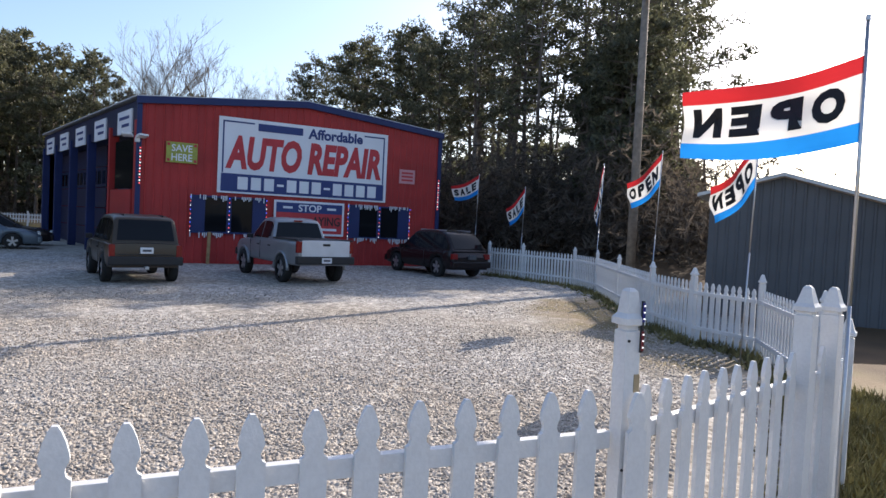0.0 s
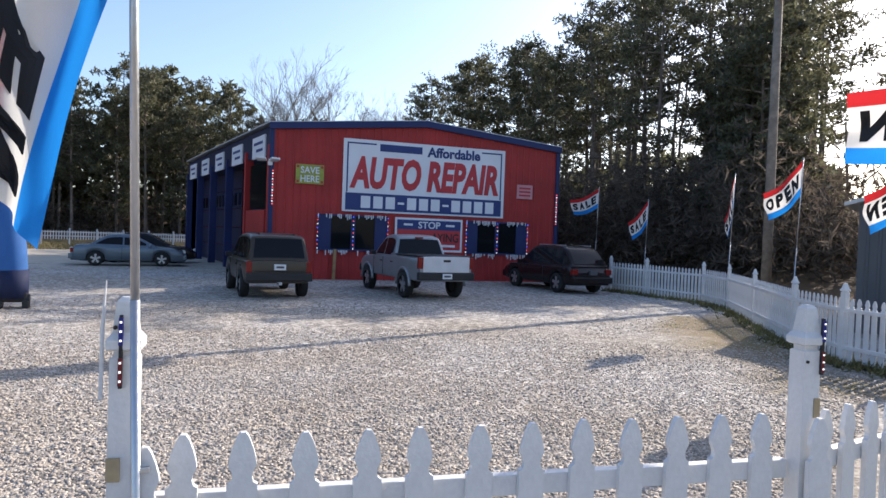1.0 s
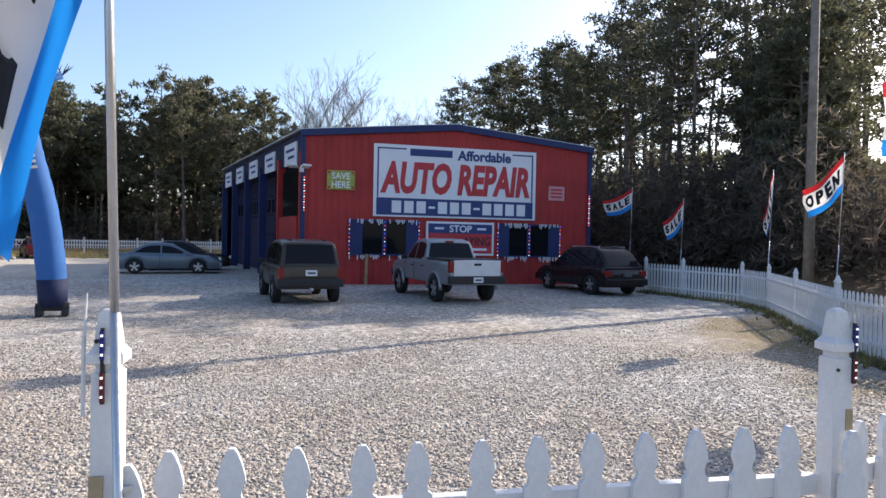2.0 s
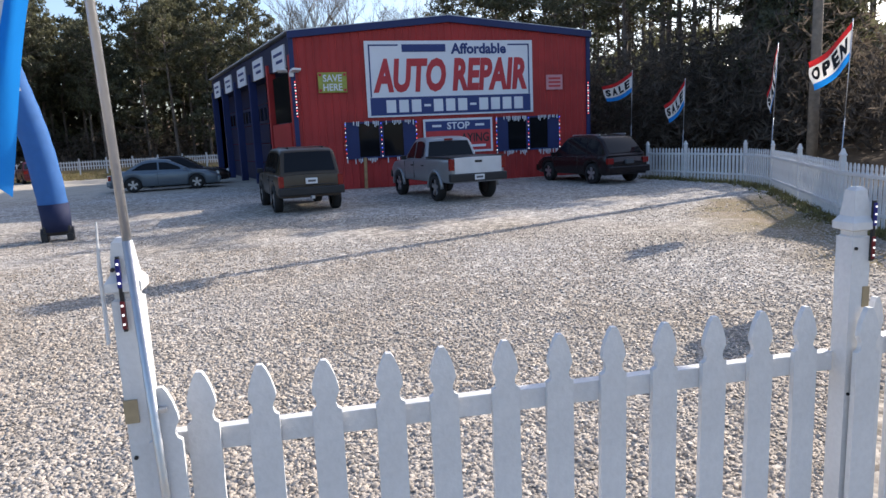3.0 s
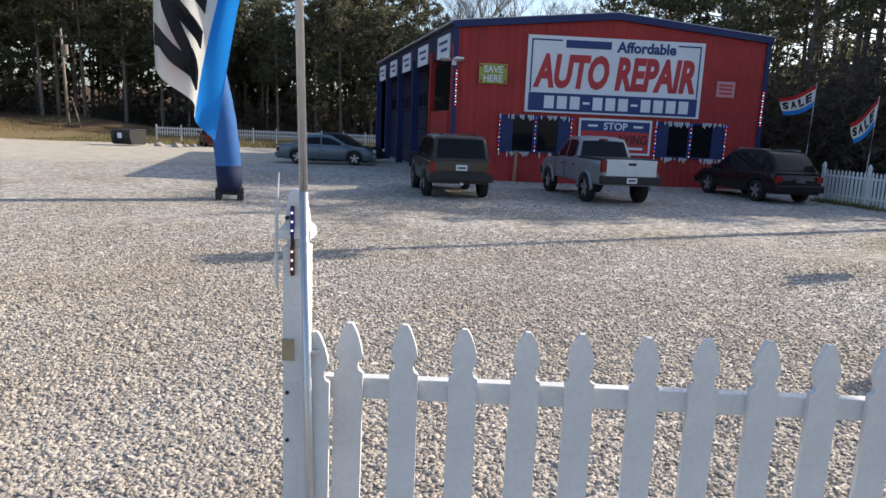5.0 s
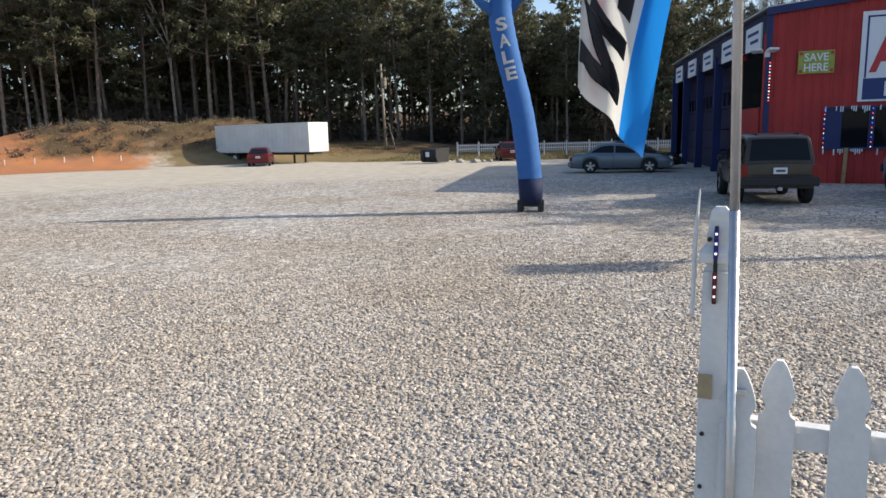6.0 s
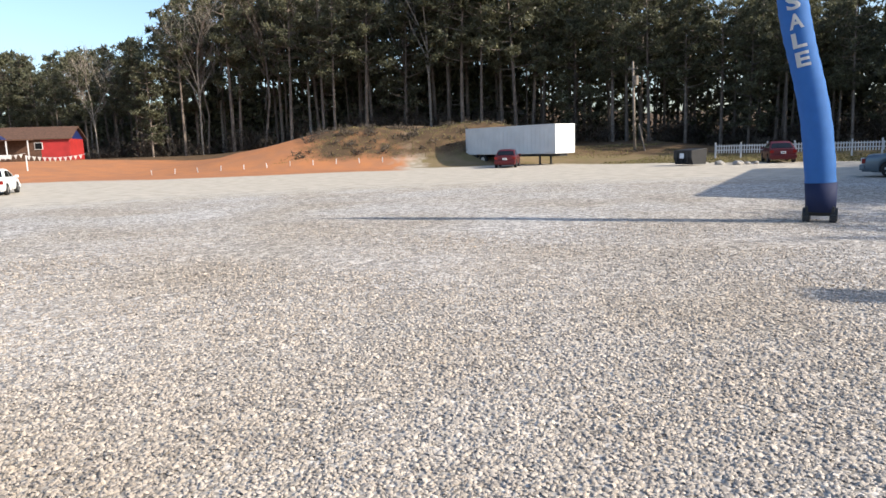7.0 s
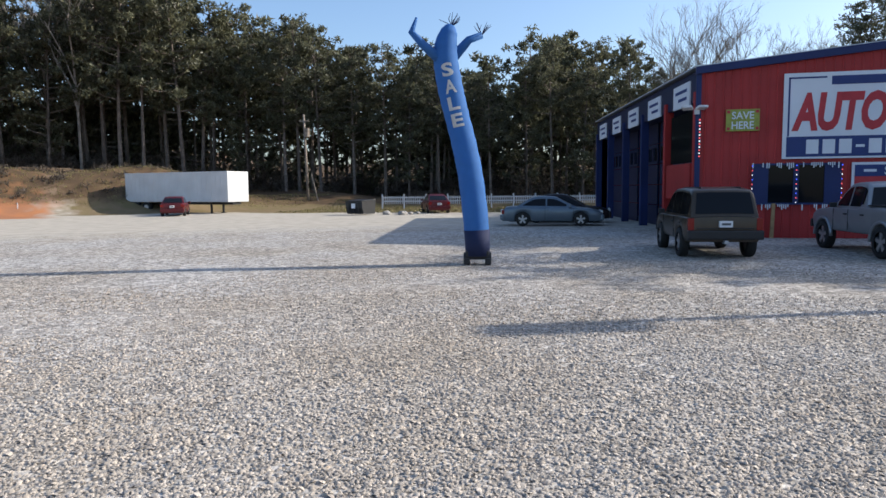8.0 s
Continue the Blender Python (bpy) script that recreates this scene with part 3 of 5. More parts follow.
def fence_run(p, q, top, rails, count, group, jitter=0.004, start=None, pitch=0.0):
    """A panel of pickets and rails between two posts."""
    p, q = Vector((*p, 0)), Vector((*q, 0))
    d = q - p
    f = empty("picket_fence_panel", pose(p.x, p.y, 0, 0, 0, math.degrees(math.atan2(d.y, d.x))), "white painted picket fence panel with pointed gothic tops", "fence", group=group)
    rng = random.Random(int(p.x * 31 + p.y * 17))
    for z in rails:
        part("rail", boxed(0.045, 0.012, z - 0.033, d.length - 0.045, 0.05, z + 0.033, 0.003), M["white"], f)
    for i in range(count):
        o = new("picket", PICKETS[top])
        o.parent = f
        o.matrix_local = pose(d.length * (i + 1) / (count + 1) if start is None else start + pitch * i, -0.001 if start is None else -0.062 * (i == count - 1), rng.uniform(-1, 1) * jitter, 0, rng.uniform(-0.5, 0.5), 0)
    return f


def fence_post(x, y, h, yaw, label="white square fence post with pointed cap"):
    o = part("fence_post", post_bmesh(h), M["white"])
    o.matrix_world = pose(x, y, 0, 0, 0, yaw)
    return tagged(o, label, "post", group="fence posts")


LP, RP = (-2.67, -25.575), (-0.43, -25.775)
K1, K2 = (1.26, -25.43), (1.66, -25.34)
LINE = [K2, (3.15, -24.6), (5.9, -22.75), (8.0, -20.4), (8.1, -18.9), (8.9, -17.1), (10.9, -14.0), (12.75, -11.1), (13.5, -9.1), (13.25, -6.35), (12.9, -4.5)]
fence_run(LP, RP, 1.41, (0.4, 1.205), 13, "street fence", start=0.1435, pitch=0.1765)
fence_run(RP, K1, 1.41, (0.4, 1.21), 10, "street fence")
fence_run(K1, K2, 1.41, (0.4, 1.21), 2, "street fence")
for (x, y), h in ((K1, 1.77), (K2, 1.75)):
    fence_post(x, y, h, 15)
for i, (a, b) in enumerate(zip(LINE, LINE[1:])):
    ln = math.hypot(b[0] - a[0], b[1] - a[1])
    fence_run(a, b, 1.16, (0.3, 0.95), max(4, round(ln / 0.172)), "boundary fence")
for (a, b), c in zip(LINE[1:], LINE):
    fence_post(a, b, 1.42, math.degrees(math.atan2(b - c[1], a - c[0])))


def gate_post(x, y, yaw, right):
    """The two posts of the street panel carry light strips and patches of tape."""
    g = empty("gate_post", pose(x, y, 0.1, 0, 0, yaw), "white fence post with pointed cap, light strip and tape patch", "post")
    part("post", post_bmesh(1.70, 0.07), M["white"], g)
    part("tape", boxed(-0.037, -0.041, 1.2, -0.002, -0.03, 1.265) if not right else boxed(0.012, -0.038, 1.3, 0.038, 0.0, 1.37), M["tape"], g, "brown tape patch")
    # a split, notched cover board nailed to the street face
    if not right:
        bm = bmesh.new()
        prism(bm, [(px + 0.064, pz) for px, pz in picket_outline(0.085, 1.3)], 0.018, "y", start=-0.069)
        part("cover_board", bm, M["white"], g)
    sx = 0.034 if right else -0.006
    s = part("light_strip", boxed(sx - 0.005, -0.046, 1.455, sx + 0.005, -0.034, 1.655, 0.002), M["dark"], g, "dark strip of small coloured diodes")
    for z0, mat in ((1.573, "led_back_blue"), (1.463, "led_back_red")):
        part("lens", boxed(sx - 0.0055, -0.049, z0, sx + 0.0055, -0.045, z0 + 0.075), M[mat], s)
        for k in range(3):
            z = z0 + 0.013 + k * 0.025
            part("diode", boxed(sx - 0.0028, -0.052, z - 0.0028, sx + 0.0028, -0.048, z + 0.0028), M["led_white"], s)
    for z in ((0.75, 0.95, 1.1, 1.62) if not right else (1.5, 1.58, 1.0)):
        bm = bmesh.new()
        tube(bm, [(-0.022, -0.04, z), (-0.022, -0.03, z)], 0.006, 6)
        part("nail_head", bm, M["dark"], g)
    if not right:
        bm = bmesh.new()
        tube(bm, [(-0.058, -0.02, 1.42), (-0.057, -0.02, 1.62), (-0.05, -0.02, 1.745)], [0.006, 0.006, 0.002], 6)
        part("splinter", bm, M["white"], g, "upright split sliver of white board")
    return g


gate_post(*LP, -5, False)
gate_post(*RP, -5, True)


# ---- flags ----
def flag_cloth(name, at, label, group="flags"):
    """at(u, v) gives the place of the cloth: u along the fly, v down the hoist. Stripes red, white, blue with block letters."""
    def build(words, flip=False):
        f = empty(name, Matrix.Identity(4), label, "flag", group=group)
        nu, nv = 36, 24
        for stripe, v0, v1, mat in (("red_stripe", 0, 0.2, "f_red"), ("white_field", 0.2, 0.77, "f_white"), ("blue_stripe", 0.77, 1.0, "f_blue")):
            bm = bmesh.new()
            k = max(4, round(nv * (v1 - v0)))
            g = [[bm.verts.new(at(i / nu, v0 + (v1 - v0) * j / k)) for j in range(k + 1)] for i in range(nu + 1)]
            for i in range(nu):
                for j in range(k):
                    bm.faces.new((g[i][j], g[i + 1][j], g[i + 1][j + 1], g[i][j + 1]))
            part(stripe, bm, M[mat], f, smooth=True)
        n = len(words)
        for i, ch in enumerate(words):
            bm = lettering(ch, 1.0, 1.0, bold=0.06)
            bmesh.ops.triangulate(bm, faces=bm.faces[:])
            bmesh.ops.subdivide_edges(bm, edges=bm.edges[:], cuts=2, use_grid_fill=True)
            u0, wd = 0.06 + 0.9 * (i + 0.5) / n, 0.9 / n * 0.78
            for vert in bm.verts:
                uu, vv = u0 + (-1 if flip else 1) * vert.co.x * wd, 0.47 - vert.co.z * 0.42
                p = at(uu, vv)
                nr = (at(uu + 0.01, vv) - p).cross(at(uu, vv + 0.01) - p)
                nr = nr.normalized() if nr.length > 1e-9 else Vector((0, 1, 0))
                vert.co = p + nr * (0.004 if vert.co.y > 0 else -0.004)
            part("letter", bm, M["f_black"], f)
        return f
    return build


def bend(hoist_top, hoist_low, fly_top, fly_low, ripple, waves, sag=0.0, out=(0, 1, 0)):
    a, b, c, d = (Vector(p) for p in (hoist_top, hoist_low, fly_top, fly_low))
    o = Vector(out)

    def at(u, v):
        p = (a.lerp(b, v)).lerp(c.lerp(d, v), u)
        k = min(1, u * 2.5)
        p = p + o * (ripple * k * math.sin(waves * (u * 5 + v * 2.2)) + ripple * 0.6 * k * math.sin(waves * (v * 7 - u * 2)))
        return p - Vector((0, 0, 1)) * (sag * math.sin(math.pi * u))
    return at


def flagpole(x, y, h, lean_x, r=0.012, base=0.02, label="slim pale metal flagpole tied to the fence"):
    p = empty("flagpole", pose(x, y, 0), label, "flagpole", group="flagpoles")
    for name, z0, z1, rr in (("lower_tube", base, h * 0.5, r), ("upper_tube", h * 0.5, h, r * 0.92), ("end_cap", h, h + 0.03, r * 1.15)):
        bm = bmesh.new()
        tube(bm, [(lean_x * z / h, 0, z) for z in (z0, (z0 + z1) / 2, z1)], rr, 10)
        part(name, bm, M["steel"], p, smooth=name != "end_cap")
    return p


flagpole(-2.594, -25.66, 3.6, -0.1, 0.0125)
cl = part("pole_clamp", boxed(-0.022, -0.02, 1.235, 0.022, 0.03, 1.25, 0.003), M["steel"])
cl.matrix_world = pose(-2.62, -25.645, 0.1)
tagged(cl, "small metal clamp holding the flagpole to the post", "clamp")


def limp(u, v):
    """Cloth hanging limp from the pole, its red edge folded behind the white."""
    w = v if v > 0.24 else 0.24 + (0.24 - v) * 0.7
    top, low = Vector((-2.692, -25.66, 3.57)), Vector((-2.668, -25.66, 2.78))
    far_top, far_low = Vector((-3.07, -25.64, 2.16)), Vector((-2.86, -25.72, 1.93))
    k = u ** 0.8
    p = top.lerp(low, w).lerp(far_top.lerp(far_low, w), k)
    p.x += 0.07 * math.sin(math.pi * u) * (w - 0.6) - 0.05 * math.sin(math.pi * u)
    p.y += 0.045 * min(1, u * 3) * math.sin(7 * w + 4 * u) + 0.02 * math.sin(13 * w - 6 * u) + (0.03 if v < 0.24 else 0)
    p.x += 0.006 * min(1, u * 3) * math.sin(16 * w + 5 * u)
    return p


flag_cloth("open_flag", limp, "limp white and blue flag with black letters hanging from its pole")("OPEN")
flagpole(*[K2[0] + 0.02, K2[1] - 0.09], 3.3, -0.03, 0.012)
flag_cloth("open_flag", bend((1.645, -25.43, 3.1), (1.64, -25.43, 2.6), (1.0, -24.7, 2.9), (1.02, -24.68, 2.5), 0.07, 1.25, 0.05, (0.8, 0.5, 0.1)),
           "red, white and blue lettered flag blowing from its pole")("OPEN")
for (x, y, h, lean, fly, low, words, fl) in (
        (7.0, -20.8, 3.6, 0.12, (-0.75, 0.25, -0.8), 0.75, "OPEN", False),
        (10.0, -16.0, 4.0, 0.16, (-0.95, 0.15, -0.8), 0.8, "OPEN", True),
        (12.75, -11.0, 4.2, 0.15, (-0.25, 0.1, -1.4), 0.9, "SALE", True),
        (13.2, -6.2, 3.6, 0.1, (-0.65, 0.3, -0.85), 0.9, "SALE", True),
        (12.95, -3.2, 4.2, 0.08, (-1.25, 0.2, -0.55), 0.8, "SALE", True)):
    flagpole(x, y, h, lean)
    a = Vector((x + lean - 0.014, y, h - 0.03))
    b = a - Vector((lean * low / h, 0, low))
    c = a + Vector(fly)
    d = c + Vector((0.3, 0.1, -low * 0.72))
    words = words[::-1] if fl else words
    flag_cloth("boundary_flag", bend(a, b, c, d, 0.06, 1.3, 0.12, (0.3, 0.9, 0)), "small red, white and blue sales flag on a boundary pole")(words, fl)


# ---- inflatable tube dancer ----
def tube_dancer():
    base = Vector((-6.5, -10.0, 0))
    t = empty("tube_dancer", pose(*base), "tall bright blue inflatable tube dancer leaning above its blower", "inflatable")
    path = [(0, 0, 0.42), (-0.05, 0, 1.2), (-0.17, 0, 2.2), (-0.33, 0, 3.0), (-0.48, 0, 3.6), (-0.6, 0, 4.1), (-0.7, 0, 4.6), (-0.76, 0, 5.05), (-0.74, 0, 5.4), (-0.66, 0, 5.68), (-0.6, 0, 5.82)]
    rad = [0.30, 0.315, 0.31, 0.305, 0.30, 0.31, 0.31, 0.30, 0.27, 0.2, 0.08]
    fine, fr = [], []
    for i in range(len(path) - 1):
        for k in range(5):
            s = k / 5
            p0, p1, p2, p3 = (Vector(path[max(0, min(len(path) - 1, j))]) for j in (i - 1, i, i + 1, i + 2))
            fine.append(0.5 * ((2 * p1) + (p2 - p0) * s + (2 * p0 - 5 * p1 + 4 * p2 - p3) * s * s + (3 * p1 - p0 - 3 * p2 + p3) * s ** 3))
            r = rad[i] + (rad[i + 1] - rad[i]) * s
            fr.append(r * (1 + 0.018 * math.sin(len(fine) * 2.1)))
    fine.append(Vector(path[-1])), fr.append(rad[-1])
    bm = bmesh.new()
    tube(bm, fine, fr, 20)
    part("tube_body", bm, M["tube"], t, smooth=True)
    bm = bmesh.new()
    tube(bm, [(0, 0, 0.22), (0, 0, 0.5), (-0.015, 0, 0.86)], [0.30, 0.312, 0.325], 20)
    part("cuff", bm, M["tube_dark"], t, "dark navy base cuff", smooth=True)
    for pts in ([(-0.9, -0.1, 5.0), (-1.3, -0.22, 5.35), (-1.55, -0.28, 5.62), (-1.42, -0.3, 5.95)], [(-0.55, 0.1, 5.1), (-0.2, 0.2, 5.5), (0.12, 0.25, 5.62)]):
        bm = bmesh.new()
        tube(bm, pts, [0.13, 0.10, 0.085, 0.03][:len(pts)], 10)
        part("arm", bm, M["tube"], t, smooth=True)
    rng = random.Random(3)
    for tip in ((0.12, 0.25, 5.62), (-0.6, 0, 5.8)):
        bm = bmesh.new()
        for k in range(9):
            a = Vector(tip)
            d = Vector((rng.uniform(-1, 1), rng.uniform(-0.4, 0.4), rng.uniform(0.2, 1))).normalized()
            tube(bm, [a, a + d * 0.17, a + d * 0.3 + Vector((rng.uniform(-0.1, 0.1), 0, 0.02))], [0.012, 0.010, 0.005], 5)
        part("hair_tassel", bm, M["tube_dark"], t)
    # letters down the tube, facing the street
    for ch, (px, pz) in (("S", (-0.7, 4.72)), ("A", (-0.63, 4.32)), ("L", (-0.55, 3.92)), ("E", (-0.46, 3.52))):
        bm = lettering(ch, 0.32, 0.28, bold=0.03, thick=0.004)
        bmesh.ops.triangulate(bm, faces=bm.faces[:])
        bmesh.ops.subdivide_edges(bm, edges=bm.edges[:], cuts=2, use_grid_fill=True)
        d = Vector((-0.2, 0, 0.98))
        s = Vector((-d.z, 0, d.x))
        for v in bm.verts:
            along, across = v.co.z, v.co.x
            a = across / 0.31
            q = Vector((px, 0, pz)) + d * along - s * (0.314 * math.sin(a)) + Vector((0, -1, 0)) * (0.316 * math.cos(a) + (0.006 if v.co.y < 0 else -0.002))
            v.co = q
        part("letter", bm, M["f_white"], t)
    # the blower
    b = new("blower")
    b.parent = t
    b.matrix_local = pose(0, 0, 0)
    part("housing", boxed(-0.29, -0.2, 0.13, 0.29, 0.2, 0.36, 0.06), M["dark"], b)
    for sx in (-1, 1):
        part("foot", boxed(sx * 0.26 - 0.07, -0.24, 0.0, sx * 0.26 + 0.07, 0.24, 0.17, 0.03), M["dark"], b)
    for sx in (-1, 1):
        bm = bmesh.new()
        tube(bm, [(sx * 0.22, -0.05, 0.16), (sx * 0.34, -0.05, 0.16)], 0.15, 18)
        part("fan_guard", bm, M["dark"], b)
    t.rotation_euler = (0, 0, radians(8))
    return t


tube_dancer()


# ---- vehicles ----
def wheel_part(parent, x, y, r, w, out):
    wh = new("wheel")
    wh.parent = parent
    wh.matrix_local = pose(x, y, r, 0, 0, 0 if out > 0 else 180)
    bm = bmesh.new()
    prof = [(-w / 2, r * 0.66), (-w / 2, r * 0.93), (-w * 0.36, r), (w * 0.36, r), (w / 2, r * 0.93), (w / 2, r * 0.66)]
    rings = [[bm.verts.new((px, pr * math.cos(a), pr * math.sin(a))) for px, pr in prof] for a in [2 * math.pi * k / 28 for k in range(28)]]
    for k in range(28):
        for j in range(len(prof) - 1):
            bm.faces.new((rings[k][j], rings[k][j + 1], rings[(k + 1) % 28][j + 1], rings[(k + 1) % 28][j]))
    part("tyre", bm, M["rubber"], wh, smooth=True)
    bm = bmesh.new()
    tube(bm, [(-w * 0.3, 0, 0), (w * 0.28, 0, 0)], r * 0.67, 28, mi=1)
    for k in range(5):
        a = 2 * math.pi * k / 5
        m = pose(0, 0, 0, math.degrees(a))
        b2 = bmesh.new()
        prism(b2, [(-r * 0.10, r * 0.1), (r * 0.10, r * 0.1), (r * 0.15, r * 0.64), (-r * 0.15, r * 0.64)], 0.03, "x", start=w * 0.28)
        bmesh.ops.transform(b2, matrix=m, verts=b2.verts)
        me = bpy.data.meshes.new("spoke")
        b2.to_mesh(me)
        b2.free()
        bm.from_mesh(me)
        bpy.data.meshes.remove(me)
    tube(bm, [(w * 0.28, 0, 0), (w * 0.42, 0, 0)], r * 0.17, 12)
    part("rim", bm, [M["alloy"], M["dark"]], wh)


def vehicle(name, label, paint, m, length, width, deck, roof, wheels, radius=0.35, tyre=0.22, clad=None, group="parked cars", pickup=False, lamp_tall=False, panes=2, roof_in=0.76, plate_z=0.0, low=0.24, bumper=0.42, plate_mat="plate"):
    """deck: (y, z) line of the bonnet, belt and boot from rear to front. roof: rear base, rear top, front top, front base (y, z)."""
    v = empty(name, m, label, "car" if not pickup else "pickup truck", group=group)
    hw = width / 2
    ys = sorted({round(-length / 2 + length * k / 26, 4) for k in range(27)})

    def top(y):
        for (a, za), (b, zb) in zip(deck, deck[1:]):
            if a <= y <= b:
                return za + (zb - za) * (y - a) / (b - a)
        return deck[-1][1]

    def plan(y):
        k = abs(y) / (length / 2)
        return hw * (1 - 0.10 * max(0, (k - 0.72) / 0.28) ** 2)

    def arch(y):
        z = low
        for wy in wheels:
            d = abs(y - wy)
            if d < radius * 1.22:
                z = max(z, math.sqrt((radius * 1.22) ** 2 - d * d) + radius * 0.92)
        return z
    ys = sorted(set(ys) | {round(wy + radius * 1.22 * math.cos(math.pi * k / 10), 4) for wy in wheels for k in range(11)})
    ys = [y for y in ys if -length / 2 <= y <= length / 2]
    bm = bmesh.new()
    rings = []
    for y in ys:
        t, w, b = top(y), plan(y), arch(y)
        b = min(b, t - 0.08)
        k = t - b
        half = [(w * 0.93, b), (w * 0.975, b + k * 0.16), (w * 0.995, b + k * 0.4), (w, b + k * 0.62), (w * 0.988, b + k * 0.8), (w * 0.962, t - k * 0.07), (w * 0.91, t - 0.008), (w * 0.78, t + 0.008), (w * 0.4, t + 0.022)]
        rings.append([bm.verts.new((x, y, z)) for x, z in half] + [bm.verts.new((-x, y, z)) for x, z in reversed(half)])
    for a, b in zip(rings, rings[1:]):
        n = len(a)
        for i in range(n):
            bm.faces.new((a[i], a[(i + 1) % n], b[(i + 1) % n], b[i]))
    bm.faces.new(rings[0]), bm.faces.new(rings[-1][::-1])
    bmesh.ops.recalc_face_normals(bm, faces=bm.faces[:])
    bevel_edges = [e for e in bm.edges if len(e.link_faces) == 2 and e.calc_face_angle(0) > 1.0]
    bmesh.ops.bevel(bm, geom=bevel_edges, offset=0.03, segments=2, affect="EDGES", profile=0.6, clamp_overlap=True)
    part("body", bm, paint, v, smooth="edges")
    # underside and wheel wells
    part("underbody", boxed(-hw * 0.84, -length / 2 + 0.35, low - 0.02, hw * 0.84, length / 2 - 0.15, 0.72, 0.02), M["dark"], v)
    # cabin: a rounded profile along the car, with sides that lean in
    (rb, rbz), (rt, rtz), (ft, ftz), (fb, fbz) = roof
    line = [(rb, rbz), (rt, rtz), ((rt * 0.6 + ft * 0.4), max(rtz, ftz) + 0.025), (ft, ftz), (fb, fbz)]
    for cut_by in (0.14, 0.25, 0.25):
        fine = [line[0]]
        for (ya, za), (yb, zb) in zip(line, line[1:]):
            fine += [(ya + (yb - ya) * q, za + (zb - za) * q) for q in (cut_by, 1 - cut_by)]
        line = fine + [line[-1]]
    wb = hw * 0.94
    lean = (wb - hw * roof_in) / (rtz - rbz)

    def crown(y):
        return float(np.interp(y, [p[0] for p in line], [p[1] for p in line]))

    def side_x(y, z):
        return wb * plan(y) / hw - max(0.0, z - top(y) + 0.03) * lean
    bm = bmesh.new()
    rings = []
    for y, z in line:
        zb = min(top(y), z) - 0.03
        h = z - zb
        r = min(0.12, h * 0.45)
        x1 = side_x(y, z - r)
        half = [(side_x(y, zb), zb), (side_x(y, zb + (h - r) * 0.5), zb + (h - r) * 0.5)] + [(x1 - r + r * math.cos(a), z - r + r * math.sin(a)) for a in (0, 0.52, 1.05, 1.571)] + [(x1 * 0.45, z + 0.018 * min(1, h * 2))]
        rings.append([bm.verts.new((x, y, zz)) for x, zz in half] + [bm.verts.new((-x, y, zz)) for x, zz in reversed(half)])
    for a, b in zip(rings, rings[1:]):
        n = len(a)
        for i in range(n):
            bm.faces.new((a[i], a[(i + 1) % n], b[(i + 1) % n], b[i]))
    bm.faces.new(rings[0]), bm.faces.new(rings[-1][::-1])
    bmesh.ops.recalc_face_normals(bm, faces=bm.faces[:])
    part("cabin", bm, paint, v, smooth="edges")

    def glazing(name, ya, za, yb, zb, inset):
        """A pane that lies on the sloping end of the cabin between two heights."""
        bm = bmesh.new()
        peak = max(range(len(line)), key=lambda i: line[i][1])
        slope = line[:peak + 1] if ya < yb else line[peak:][::-1]
        rows = []
        for k in range(8):
            z = za + (zb - za) * k / 7
            y = float(np.interp(z, [p[1] for p in slope], [p[0] for p in slope]))
            x = max(0.1, side_x(y, z) - inset)
            out = -0.014 if ya < yb else 0.014
            rows.append([bm.verts.new((q * x, y + out, z + 0.006 + (0.012 if abs(q) < 0.6 else 0))) for q in (-1, -0.5, 0, 0.5, 1)])
        for a, b in zip(rows, rows[1:]):
            for i in range(4):
                bm.faces.new((a[i], a[i + 1], b[i + 1], b[i]))
        part(name, bm, M["glass"], v, smooth=True)
    glazing("rear_window", rb, rbz + (rtz - rbz) * 0.1, rt, rtz - 0.09, 0.1)
    glazing("windscreen", fb, fbz + (ftz - fbz) * 0.08, ft, ftz - 0.07, 0.09)
    for sx in (-1, 1):
        for k in range(panes):
            y0 = rb + 0.16 + (fb - rb - 0.3) * k / panes + 0.035
            y1 = rb + 0.16 + (fb - rb - 0.3) * (k + 1) / panes - 0.035
            bm = bmesh.new()
            rows = []
            for j in range(9):
                y = y0 + (y1 - y0) * j / 8
                lo, hi = top(y) + 0.04, crown(y) - 0.115
                if hi - lo > 0.03:
                    rows.append([bm.verts.new((sx * (side_x(y, z) + 0.007), y, z)) for z in (lo, hi)])
            for a, b in zip(rows, rows[1:]):
                bm.faces.new((a[0], b[0], b[1], a[1]) if sx > 0 else (a[1], b[1], b[0], a[0]))
            part("side_window", bm, M["glass"], v)
    for sx in (-1, 1):
        for wy in wheels:
            wheel_part(v, sx * (hw - tyre * 0.5 + 0.01), wy, radius, tyre, sx)
        # lamps, mirrors, handles, seams
        zt = top(-length / 2 + 0.05)
        lw = 0.13 if lamp_tall else 0.22
        lz0, lz1 = (zt - 0.36, zt - 0.02) if lamp_tall else (zt - 0.27, zt - 0.07)
        part("tail_lamp", boxed(min(sx * (hw * 0.93 - lw), sx * hw * 0.95), -length / 2 - 0.012, lz0, max(sx * (hw * 0.93 - lw), sx * hw * 0.95), -length / 2 + 0.12, lz1, 0.012), M["lens_red"], v)
        part("headlamp", boxed(min(sx * hw * 0.5, sx * hw * 0.86), length / 2 - 0.1, 0.62, max(sx * hw * 0.5, sx * hw * 0.86), length / 2 + 0.008, 0.76, 0.012), M["lens_clear"], v)
